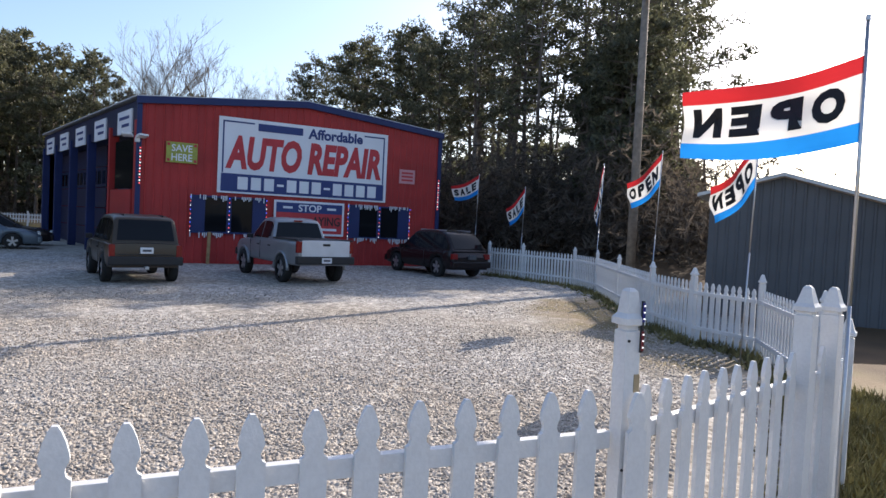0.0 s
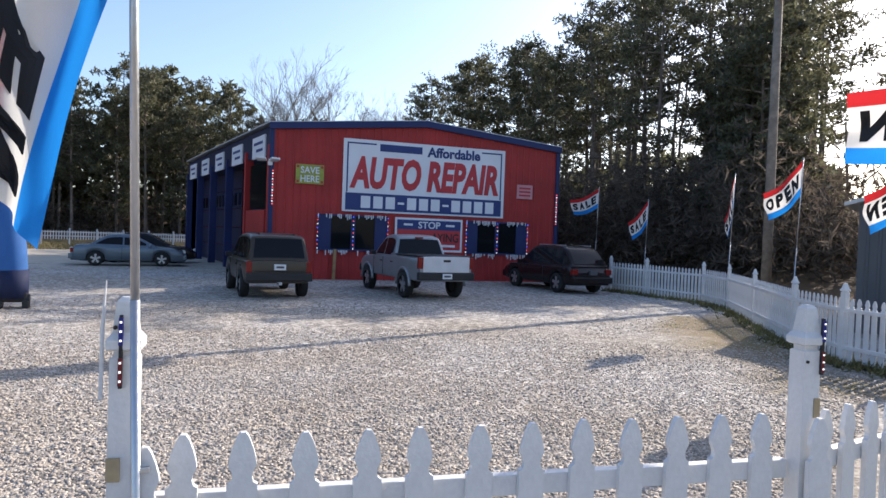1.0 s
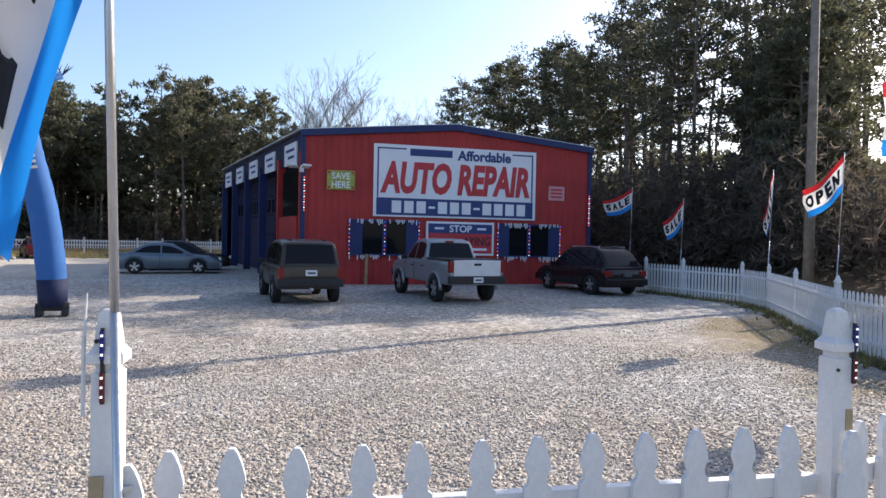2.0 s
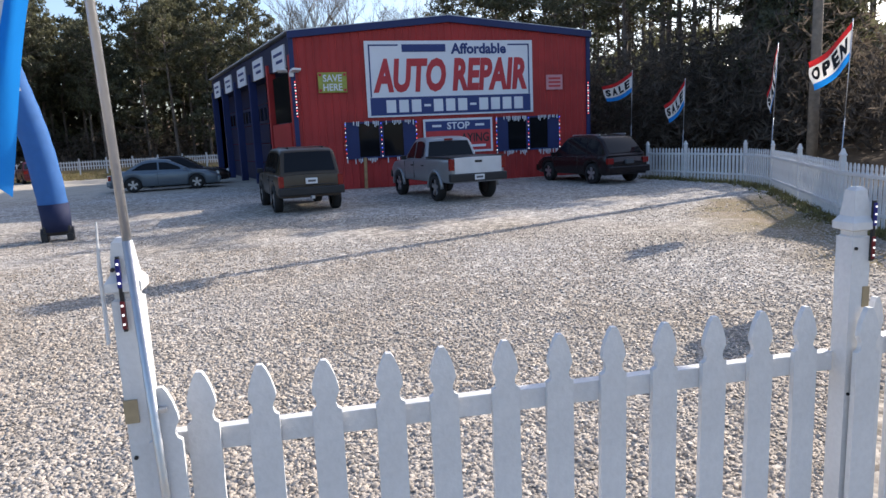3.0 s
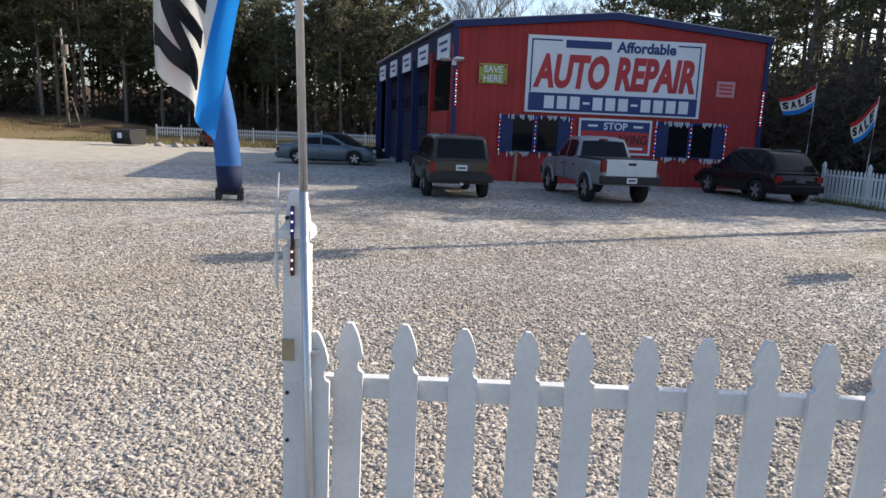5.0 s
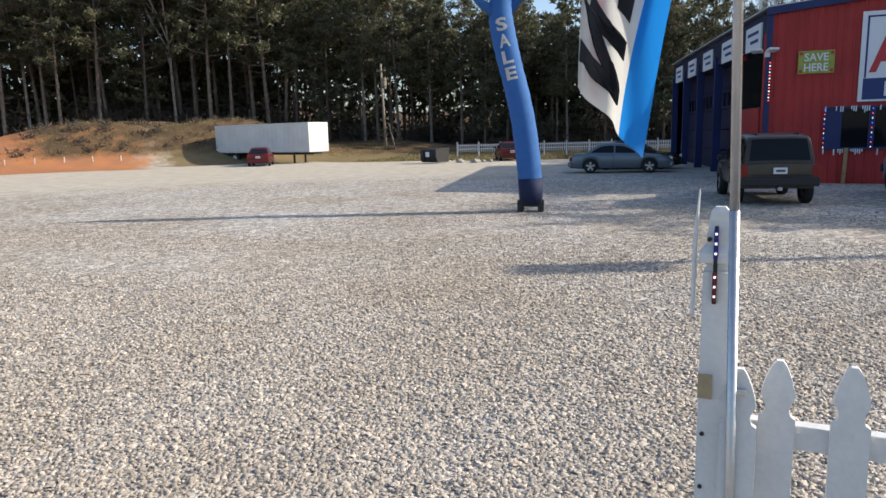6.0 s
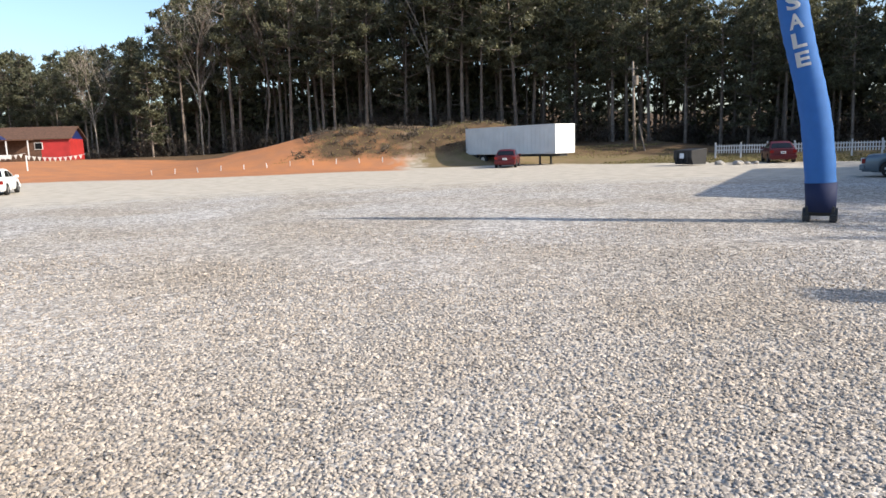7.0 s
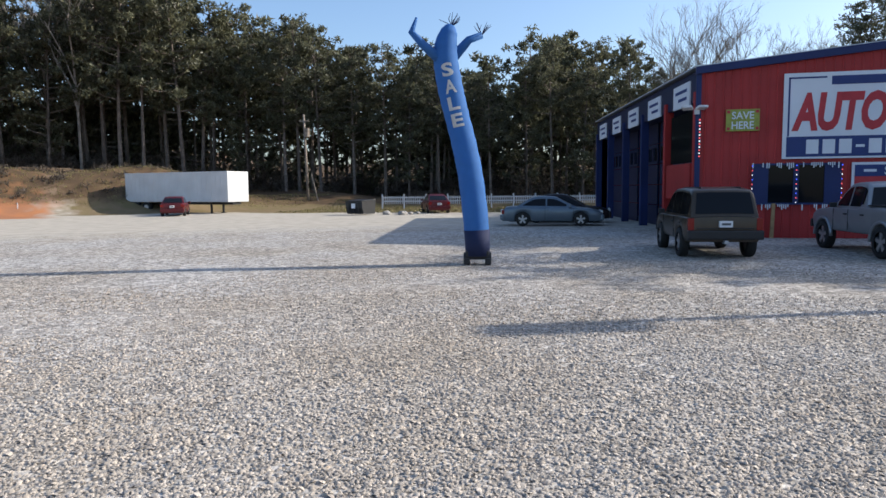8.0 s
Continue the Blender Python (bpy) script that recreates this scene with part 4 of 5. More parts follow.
        part("mirror", boxed(min(sx * hw * 0.98, sx * (hw + 0.17)), fb - 0.35, fbz + 0.0, max(sx * hw * 0.98, sx * (hw + 0.17)), fb - 0.26, fbz + 0.14, 0.02), clad or paint, v)
        mid = (rb + fb) / 2
        for hy in (mid + 0.12, mid - 0.8):
            part("door_handle", boxed(min(sx * hw * 0.985, sx * (hw + 0.022)), hy - 0.1, top(mid) - 0.2, max(sx * hw * 0.985, sx * (hw + 0.022)), hy + 0.06, top(mid) - 0.16, 0.006), clad or paint, v)
        for hy in (mid - 0.05, fb - 0.15):
            part("door_seam", boxed(min(sx * (hw - 0.01), sx * (hw + 0.003)), hy - 0.006, arch(hy) + 0.06, max(sx * (hw - 0.01), sx * (hw + 0.003)), hy + 0.006, top(hy) - 0.05), M["dark"], v)
    bz = bumper
    part("rear_bumper", boxed(-hw * 0.97, -length / 2 - 0.09, bz - 0.1, hw * 0.97, -length / 2 + 0.1, bz + 0.14, 0.04), clad or paint, v)
    part("front_bumper", boxed(-hw * 0.95, length / 2 - 0.1, bz - 0.12, hw * 0.95, length / 2 + 0.07, bz + 0.14, 0.05), clad or paint, v)
    pz = plate_z or (bz + 0.3 if not pickup else bz + 0.02)
    pl = part("number_plate", boxed(-0.16, -length / 2 - 0.105, pz - 0.08, 0.16, -length / 2 - 0.09 + (0.1 if not pickup else 0), pz + 0.08, 0.004), M[plate_mat], v)
    part("bar", boxed(-0.11, -length / 2 - 0.109, pz - 0.028, 0.11, -length / 2 - 0.104, pz + 0.03), M["shed"], pl)
    return v


jeep = vehicle("sport_utility_car", "bronze boxy sport utility car with black cladding by the workshop", M["olive"], pose(-0.62, -5.9, 0, 0, 0, 5), 4.55, 1.92,
               [(-2.275, 1.08), (-2.15, 1.11), (0.75, 1.1), (1.9, 1.05), (2.275, 0.9)], ((-2.2, 1.1), (-1.97, 1.8), (0.25, 1.83), (0.95, 1.1)), (-1.33, 1.36), 0.39, 0.24, M["dark"], panes=3, lamp_tall=True, roof_in=0.8, plate_z=0.92, low=0.46, bumper=0.62)
for sx in (-0.5, 0.5):
    part("roof_rail", boxed(sx - 0.02, -1.7, 1.81, sx + 0.02, 0.1, 1.87, 0.008), M["dark"], jeep)
part("tailgate_strip", boxed(-0.7, -2.3, 0.79, 0.7, -2.27, 0.82, 0.006), M["dark"], jeep)
part("wiper", boxed(-0.25, -2.2, 1.1, 0.2, -2.165, 1.12), M["dark"], jeep)
part("tow_hitch", boxed(-0.05, -2.45, 0.42, 0.05, -2.2, 0.5, 0.01), M["steel"], jeep)

truck = vehicle("pickup", "silver extended-cab pickup with pale tailgate parked at the workshop", M["silver"], pose(4.2, -5.75, 0, 0, 0, 7), 5.2, 1.95,
                [(-2.6, 1.32), (-0.4, 1.32), (-0.35, 1.26), (1.2, 1.26), (2.2, 1.18), (2.6, 1.04)], ((-0.7, 1.28), (-0.5, 1.9), (0.5, 1.94), (1.2, 1.25)), (-1.5, 1.7), 0.41, 0.25, M["dark"], pickup=True, lamp_tall=True, roof_in=0.78, low=0.58, bumper=0.72)
part("tailgate", boxed(-0.78, -2.64, 0.8, 0.78, -2.58, 1.33, 0.012), M["tail"], truck, "pale silver tailgate")
part("tailgate_handle", boxed(-0.12, -2.655, 1.17, 0.12, -2.635, 1.24, 0.008), M["dark"], truck)
part("bed_liner", boxed(-0.8, -2.55, 1.315, 0.8, -0.75, 1.355, 0.006), M["dark"], truck, "black bed liner and rail caps")
for sx in (-1, 1):
    for wy in (-1.5, 1.7):
        bm = bmesh.new()
        tube(bm, [(sx * 0.955, wy + 0.53 * math.cos(a), 0.4 + 0.53 * math.sin(a)) for a in [math.pi * k / 14 for k in range(15)]], 0.05, 8)
        part("fender_flare", bm, M["silver"], truck, smooth=True)
part("bed_side_cap", boxed(-0.93, -2.55, 1.32, -0.83, -0.75, 1.36, 0.01), M["dark"], truck)
part("bed_side_cap", boxed(0.83, -2.55, 1.32, 0.93, -0.75, 1.36, 0.01), M["dark"], truck)
part("third_lamp", boxed(-0.14, -0.56, 1.85, 0.14, -0.5, 1.9, 0.006), M["lens_red"], truck)

suv = vehicle("crossover_car", "dark maroon crossover car parked beside the boundary fence", M["black_car"], pose(10.75, -3.75, 0, 0, 0, 7), 4.75, 1.88,
              [(-2.37, 0.98), (-2.2, 1.04), (0.7, 1.02), (1.9, 0.95), (2.37, 0.78)], ((-2.27, 1.02), (-1.7, 1.7), (0.3, 1.76), (1.25, 1.0)), (-1.42, 1.45), 0.37, 0.235, M["black_car"], panes=3, roof_in=0.76, low=0.33, bumper=0.5, plate_mat="shed")
for sx in (-0.58, 0.58):
    part("roof_rail", boxed(sx - 0.018, -1.5, 1.74, sx + 0.018, 0.2, 1.79, 0.008), M["steel"], suv)

SEDAN_DECK = [(-2.42, 0.86), (-2.2, 0.95), (-1.3, 0.97), (0.9, 0.93), (1.9, 0.84), (2.42, 0.68)]
SEDAN_ROOF = ((-1.75, 0.95), (-0.95, 1.42), (0.2, 1.44), (1.2, 0.92))
vehicle("saloon_car", "blue-grey saloon car parked side-on by the bays", M["sedan"], pose(-5.75, 7.9, 0, 0, 0, -87), 4.9, 1.8, SEDAN_DECK, SEDAN_ROOF, (-1.42, 1.4), 0.33, 0.21, roof_in=0.74)
vehicle("saloon_car", "black saloon car parked behind the blue-grey one", M["black_car"], pose(-5.3, 11.0, 0.0, 0, 0, -90), 4.9, 1.82, SEDAN_DECK, ((-1.75, 0.95), (-0.95, 1.5), (0.2, 1.52), (1.2, 0.92)), (-1.42, 1.4), 0.33, 0.21, roof_in=0.74)
vehicle("saloon_car", "small red saloon car parked before the trailer", M["car_red"], pose(-35.4, 20.2, 0, 0, 0, 28), 4.4, 1.75, SEDAN_DECK, SEDAN_ROOF, (-1.35, 1.3), 0.31, 0.2, roof_in=0.74)
vehicle("saloon_car", "red saloon car standing at the far edge of the lot", M["car_red"], pose(-16.0, 25.8, 0, 0, 0, 22), 4.4, 1.75, SEDAN_DECK, SEDAN_ROOF, (-1.35, 1.3), 0.31, 0.2, roof_in=0.74)
vehicle("saloon_car", "white saloon car parked on the open side of the lot", M["car_white"], pose(-47.9, -13.4, 0, 0, 0, 62), 4.8, 1.8, SEDAN_DECK, SEDAN_ROOF, (-1.42, 1.4), 0.33, 0.21, roof_in=0.74)


# ---- trailer, skip, pole ----
def box_trailer():
    yaw = math.degrees(math.atan2(-2.3, 11.2))
    t = empty("box_trailer", pose(-38.0, 25.6, 0, 0, 0, yaw), "long white box trailer standing on its landing legs", "trailer")
    ln, z0, z1, hw = 5.75, 0.95, 3.45, 1.25
    part("shell", boxed(-ln, -hw, z0, ln, hw, z1, 0.03), M["trailer"], t)
    for k in range(23):
        x = -ln + 0.25 + k * (2 * ln - 0.5) / 22
        part("rivet_rib", boxed(x - 0.02, -hw - 0.018, z0 + 0.1, x + 0.02, -hw + 0.002, z1 - 0.1), M["trailer"], t)
    for z in (z0 + 0.02, z1 - 0.1):
        part("edge_rail", boxed(-ln, -hw - 0.025, z, ln, -hw, z + 0.1, 0.008), M["steel"], t)
    for sx in (-0.7, 0.7):
        part("landing_leg", boxed(3.4, sx - 0.06, 0.05, 3.55, sx + 0.06, z0, 0.01), M["dark"], t)
        part("foot", boxed(3.3, sx - 0.14, 0, 3.65, sx + 0.14, 0.05), M["dark"], t)
    part("chassis_rail", boxed(-ln + 0.2, -0.5, z0 - 0.22, ln - 0.2, 0.5, z0 - 0.01), M["dark"], t)
    for x in (-4.6, -3.4):
        for sx in (-1.05, 1.05):
            w = new("wheel")
            w.parent = t
            w.matrix_local = pose(x, sx, 0.48)
            bm = bmesh.new()
            tube(bm, [(0, -0.15, 0), (0, 0.15, 0)], 0.48, 24)
            part("tyre", bm, M["rubber"], w, smooth=False)
            bm = bmesh.new()
            tube(bm, [(0, -0.16, 0), (0, 0.16, 0)], 0.25, 16)
            part("rim", bm, M["alloy"], w)


box_trailer()


def skip_bin():
    s = empty("waste_skip", pose(-20.6, 21.2, 0, 0, 0, -25), "dark steel waste skip with a lid and white notice", "skip")
    bm = bmesh.new()
    prism(bm, [(-0.62, 0.08), (0.55, 0.08), (0.72, 0.55), (0.72, 0.98), (-0.72, 1.08)], 1.7, "y", start=-0.85)
    moved(bm, pose(0, 0, 0, 0, 0, -90))
    part("bin", bm, M["dark"], s)
    for k in (-0.5, 0.0, 0.5):
        part("rib", boxed(k - 0.04, -0.77, 0.2, k + 0.04, -0.7, 0.95, 0.01), M["dark"], s)
    part("lid", moved(boxed(-0.86, -0.74, 0, 0.86, 0.74, 0.05, 0.015), pose(0, 0, 1.05, 4)), M["dark"], s)
    part("notice", boxed(-0.18, -0.80, 0.5, 0.2, -0.78, 0.85), M["sign"], s)


skip_bin()
rng = random.Random(11)
for k in range(7):
    bm = bmesh.new()
    bmesh.ops.create_icosphere(bm, subdivisions=2, radius=rng.uniform(0.16, 0.4))
    for v in bm.verts:
        v.co *= 1 + 0.35 * noise.noise(v.co * 4 + Vector((k, 0, 0)))
        v.co.z *= 0.6
    o = part("rubble_lump", bm, M["rubble"])
    o.matrix_world = pose(-18.9 + rng.uniform(0, 2.4), 21.6 + rng.uniform(-0.6, 0.9), 0.1)
    tagged(o, "pale lump of broken concrete beside the skip", "rubble", group="rubble")


def utility_pole(x, y, h, lean, arm, z, label, r=0.15):
    p = empty("utility_pole", pose(x, y, z), label, "utility pole")
    bm = bmesh.new()
    tube(bm, [(0, 0, 0), (lean * 0.5, 0, h * 0.5), (lean, 0, h)], [r, r * 0.86, r * 0.7], 12)
    part("pole", bm, M["pole_wood"], p, smooth=True)
    if arm:
        part("crossarm", boxed(lean - arm, -0.06, h - 0.75, lean + arm, 0.06, h - 0.62, 0.01), M["pole_wood"], p)
        for k in (-0.8, 0, 0.8):
            bm = bmesh.new()
            tube(bm, [(lean + k * arm, 0, h - 0.62), (lean + k * arm, 0, h - 0.45)], [0.05, 0.03], 8)
            part("insulator", bm, M["dark"], p)
        bm = bmesh.new()
        tube(bm, [(lean + 0.32, 0, h - 2.3), (lean + 0.32, 0, h - 1.4)], 0.26, 14)
        part("transformer", bm, M["pole_wood"], p)
    return p


utility_pole(-32.6, 39.0, 9.4, -0.3, 0.5, 0.2, "weathered timber utility pole at the edge of the woods")
o = part("guy_stake", boxed(-0.05, -0.05, 0, 0.05, 0.05, 3.4), M["pole_wood"])
o.matrix_world = pose(-31.4, 39.0, 0.2, 0, -14, 0)
tagged(o, "leaning timber stake beside the utility pole", "stake")
tall = utility_pole(15.5, -9.8, 11.4, 0.0, 0, 0.1, "tall weathered timber pole with a transformer behind the boundary fence", 0.17)
bm = bmesh.new()
tube(bm, [(-0.1, -0.42, 10.2), (-0.1, -0.42, 11.2)], 0.3, 16)
part("transformer", bm, M["steel"], tall, "grey transformer can")

# distant white rail fence along the back of the lot
FAR = [(-23.0, 34.0), (-17.0, 35.2), (-11.0, 36.4), (-5.0, 37.6), (1.0, 38.8)]
for a, b in zip(FAR, FAR[1:]):
    d = Vector((b[0] - a[0], b[1] - a[1], 0))
    f = empty("back_fence_panel", pose(a[0], a[1], 0.55, 0, 0, math.degrees(math.atan2(d.y, d.x))), "distant white picket fence panel along the back of the lot", "fence", group="back fence")
    for k in range(3):
        part("post", boxed(d.length * k / 3 - 0.06, -0.06, -0.5, d.length * k / 3 + 0.06, 0.06, 0.86), M["white"], f)
    for z in (0.16, 0.5):
        part("rail", boxed(0, -0.02, z, d.length, 0.03, z + 0.09), M["white"], f)
    for k in range(int(d.length / 0.2)):
        o = new("picket", PICKETS[1.12])
        o.parent = f
        o.matrix_local = pose(0.1 + k * 0.2, -0.035, -0.1) @ Matrix.Diagonal((1, 1, 0.7, 1))
# white marker stakes along the clay bank
for k in range(11):
    o = part("marker_stake", boxed(-0.04, -0.02, -0.2, 0.04, 0.02, 0.48, 0.004), M["white"])
    x, y = -66 + 0.77 * (2 + 2.2 * k) - 0.64 * 2.5, 2 + 0.64 * (2 + 2.2 * k) + 0.77 * 2.5
    o.matrix_world = pose(x, y, ground_height(x, y), random.Random(k).uniform(-8, 8), random.Random(k + 9).uniform(-10, 10), 0)
    tagged(o, "short white wooden marker stake in the clay", "stake", group="marker stakes")


def red_house():
    h = empty("red_house", pose(-103, 4.6, 2.3, 0, 0, 52) @ Matrix.Scale(0.8, 4), "single-storey red house with blue gable and brown shingle roof", "house")
    # brown on the long front is porch shade put into the wall colour
    part("wall", boxed(-11, -3.6, -1.0, 6.8, 3.6, 2.6, 0.02), M["roof_shade_brown"], h)
    part("end_wall", boxed(6.8, -3.6, -1.0, 11, 3.6, 2.6, 0.02), M["red"], h, "red end bay clear of the porch shade")
    bm = bmesh.new()
    prism(bm, [(-4.1, 2.55), (0, 4.5), (4.1, 2.55), (4.1, 2.7), (0, 4.68), (-4.1, 2.7)], 23, "x", start=-11.5)
    part("roof", bm, M["roof_shade_brown"], h)
    for x in (-11.02, 10.9):
        bm = bmesh.new()
        prism(bm, [(-3.6, 2.6), (3.6, 2.6), (0, 4.45)], 0.12, "x", start=x)
        part("gable", bm, M["blue"], h, "blue gable end")
    for x in (-7, -2.5, 6.5):
        w = part("window", boxed(x - 0.6, -3.68, 1.0, x + 0.6, -3.58, 2.1), M["white"], h)
        part("pane", boxed(x - 0.5, -3.72, 1.08, x + 0.5, -3.66, 2.02), M["glass"], w)
    part("porch_roof", boxed(-9.5, -6.2, 2.45, 6.0, -3.6, 2.62, 0.02), M["roof_shade_brown"], h)
    bm = bmesh.new()
    prism(bm, [(-3.4, 2.63), (2.4, 2.63), (-0.5, 4.1)], 3.2, "y", start=-6.3)
    part("porch_gable", bm, M["blue"], h, "blue gable over the porch")
    for x in (-9.2, -6.2, -3.2, -0.2, 2.8, 5.8):
        part("porch_post", boxed(x - 0.07, -6.1, 0, x + 0.07, -5.96, 2.5), M["white"], h)
    part("porch_step", boxed(1.6, -7.2, -0.3, 3.4, -6.2, 0.3, 0.02), M["white"], h)


red_house()

# bunting strung before the house
for k in range(4):
    x, y = -88 + 3.4 * k, -14 + 4.2 * k
    g = ground_height(x, y)
    f = empty("bunting_span", pose(x, y, g, 0, 0, math.degrees(math.atan2(4.2, 3.4))), "span of white bunting between low posts", "bunting", group="bunting")
    part("post", boxed(-0.05, -0.05, -0.2, 0.05, 0.05, 1.5), M["white"], f)
    bm = bmesh.new()
    tube(bm, [(5.4 * j / 6, 0, 1.45 - 0.25 * math.sin(math.pi * j / 6)) for j in range(7)], 0.012, 5)
    part("cord", bm, M["white"], f)
    for j in range(11):
        xx = 0.25 + j * 0.47
        zz = 1.45 - 0.25 * math.sin(math.pi * xx / 5.4)
        bm = bmesh.new()
        prism(bm, [(xx - 0.17, zz), (xx + 0.17, zz), (xx, zz - 0.42)], 0.01, "y")
        part("pennant", bm, M["f_white"], f)


def shed():
    s = empty("neighbour_shed", pose(13.4, -17.0, 0.2, 0, 0, -56), "low grey metal shed with a pale shallow roof beyond the fence", "shed")
    bm = bmesh.new()
    ribbed(bm, -1.7, 7.5, -0.8, lambda x: 3.4 - abs(x) * 0.28, 0.0, 0.25, 0.025)
    part("wall", bm, M["shed"], s)
    for x, z in ((-1.7, 2.8), (7.4, 1.25)):
        part("side_wall", boxed(x, 0.02, -0.8, x + 0.1, 7, z), M["shed"], s)
    bm = bmesh.new()
    prism(bm, [(-2.0, 2.86), (0, 3.42), (7.9, 1.21), (7.9, 1.3), (0, 3.51), (-2.0, 2.95)], 7.4, "y", start=-0.25)
    part("roof", bm, M["shed_roof"], s)


shed()


# ---- trees ----
def tuft_array(centres, size, rng, blades=5, thin=0.17, up=0.35):
    """Small sprays of needles at the centres: verts and faces."""
    n = len(centres)
    d = rng.normal(size=(n, blades, 3))
    d[..., 2] += up
    d /= np.linalg.norm(d, axis=-1, keepdims=True)
    s = np.cross(d, rng.normal(size=(n, blades, 3)))
    s /= np.linalg.norm(s, axis=-1, keepdims=True) + 1e-9
    ln = size * (0.6 + 0.7 * rng.random((n, blades, 1)))
    c = centres[:, None, :]
    v = np.stack([c - s * ln * thin, c + s * ln * thin, c + d * ln + s * ln * thin * 0.5], 2).reshape(-1, 3)
    return v, np.arange(len(v)).reshape(-1, 3)


def mesh_from(name, v, f, mat):
    me = bpy.data.meshes.new(name)
    me.vertices.add(len(v))
    me.vertices.foreach_set("co", np.ascontiguousarray(v, dtype=np.float32).ravel())
    me.loops.add(f.size)
    me.loops.foreach_set("vertex_index", f.ravel().astype(np.int32))
    me.polygons.add(len(f))
    me.polygons.foreach_set("loop_start", np.arange(0, f.size, 3, dtype=np.int32))
    me.update(calc_edges=True)
    me.materials.append(mat)
    return me


def pine(seed, h, crown_from=0.42, spread=0.17, limbs=30, tufts=25, blade=0.35):
    """Trunk and limbs; each limb carries two to four round clumps of needle sprays."""
    rng = np.random.default_rng(seed)
    t = empty("pine_tree", pose(0, 0, -60), "tall dark green pine with a bare lower trunk", "tree", group="pines")
    bm = bmesh.new()
    bend_x, bend_y = rng.normal(size=2) * 0.02 * h

    def axis(z):
        k = z / h
        return Vector((bend_x * k * k, bend_y * k * k, z))
    tube(bm, [axis(h * k / 6) for k in range(7)], [0.0105 * h * (1 - 0.15 * k) + 0.02 for k in range(7)], 7)
    centres = []
    for i in range(limbs):
        j = (i + rng.random()) / limbs
        z = h * (crown_from + (0.985 - crown_from) * j)
        reach = h * spread * (0.25 + 1.0 * math.sin(math.pi * min(1, 0.22 + 0.74 * j)) ** 0.75) * (0.5 + 0.65 * rng.random())
        a = i * 2.4 + rng.normal() * 0.5
        base = axis(z)
        tip = base + Vector((math.cos(a) * reach, math.sin(a) * reach, reach * (0.05 + 0.4 * rng.random())))
        midp = base.lerp(tip, 0.5) + Vector((0, 0, -0.06 * reach))
        tube(bm, [base, midp, tip], [0.065, 0.045, 0.015], 4, caps=False)
        for s in (1.0, 0.72, 0.45)[:2 if reach < 1.6 else 3]:
            m = int(tufts * (0.55 + 0.8 * rng.random()))
            mid = base.lerp(tip, s) + Vector(rng.normal(size=3) * 0.25)
            r = (0.42 + 0.38 * rng.random()) * (0.75 + 0.016 * h)
            d = rng.normal(size=(m, 3))
            d /= np.linalg.norm(d, axis=-1, keepdims=True)
            d *= rng.random((m, 1)) ** 0.45 * r * np.array([1.15, 1.15, 0.68])
            centres.append(d + np.array(mid))
    top = np.array(axis(h * 0.985))
    centres.append(rng.normal(size=(tufts, 3)) * np.array([0.4, 0.4, 0.3]) + top)
    for i in range(8):
        z = h * (0.1 + (crown_from - 0.05) * rng.random())
        a = rng.random() * 2 * math.pi
        tube(bm, [axis(z), axis(z) + Vector((math.cos(a), math.sin(a), 0.1)) * (0.5 + 1.3 * rng.random())], [0.035, 0.01], 4, caps=False)
    part("trunk", bm, M["bark"], t)
    v, f = tuft_array(np.concatenate(centres), blade, rng, blades=3, thin=0.24)
    c = new("crown", mesh_from("crown", v, f, M["needle"]))
    c.parent = t
    return t


def bare_tree(seed, h, mat):
    rng = random.Random(seed)
    t = empty("bare_tree", pose(0, 0, -60), "leafless pale-barked tree with fine branching twigs", "tree", group="bare trees")
    trunk, twigs = bmesh.new(), bmesh.new()

    def grow(bm, p, d, ln, r, level):
        q = p + d * ln * 0.5 + Vector((rng.uniform(-1, 1), rng.uniform(-1, 1), 0)) * ln * 0.06
        e = p + d * ln
        tube(bm, [p, q, e], [r, r * 0.8, r * 0.6], 5 if level < 2 else 3, caps=False)
        if level >= 4:
            return
        for k in range(rng.choice((4, 5)) if level else 7):
            s = rng.uniform(0.45, 1.0) if level else rng.uniform(0.4, 1.0)
            ax = Vector((rng.uniform(-1, 1), rng.uniform(-1, 1), rng.uniform(-0.3, 0.6)))
            nd = (d * 1.1 + ax.normalized() * 0.75 + Vector((0, 0, 0.22))).normalized()
            grow(twigs, p + d * ln * s, nd, ln * rng.uniform(0.42, 0.6), max(0.009, r * 0.43), level + 1)
    grow(trunk, Vector((0, 0, 0)), Vector((rng.uniform(-0.06, 0.06), rng.uniform(-0.06, 0.06), 1)).normalized(), h * 0.62, 0.0085 * h, 0)
    part("trunk", trunk, mat, t)
    part("crown", twigs, mat, t)
    return t


PINES = [pine(1, 19, 0.42, 0.155), pine(2, 21, 0.48, 0.14), pine(3, 17, 0.34, 0.17, 34), pine(4, 20, 0.38, 0.15, 34), pine(5, 15, 0.14, 0.18, 38)]
AIRY = [pine(6, 20, 0.42, 0.17, 22, 26, 0.27), pine(7, 18, 0.38, 0.18, 24, 26, 0.27), pine(8, 21, 0.48, 0.16, 20, 27, 0.27)]
BACK = [pine(11, 19, 0.36, 0.165, 24, 11, 0.66), pine(12, 17, 0.3, 0.18, 24, 11, 0.66), pine(13, 20, 0.42, 0.16, 24, 11, 0.66)]
BARES = [bare_tree(21, 17, M["pale_bark"]), bare_tree(22, 19, M["pale_bark"]), bare_tree(23, 15, M["bark"])]


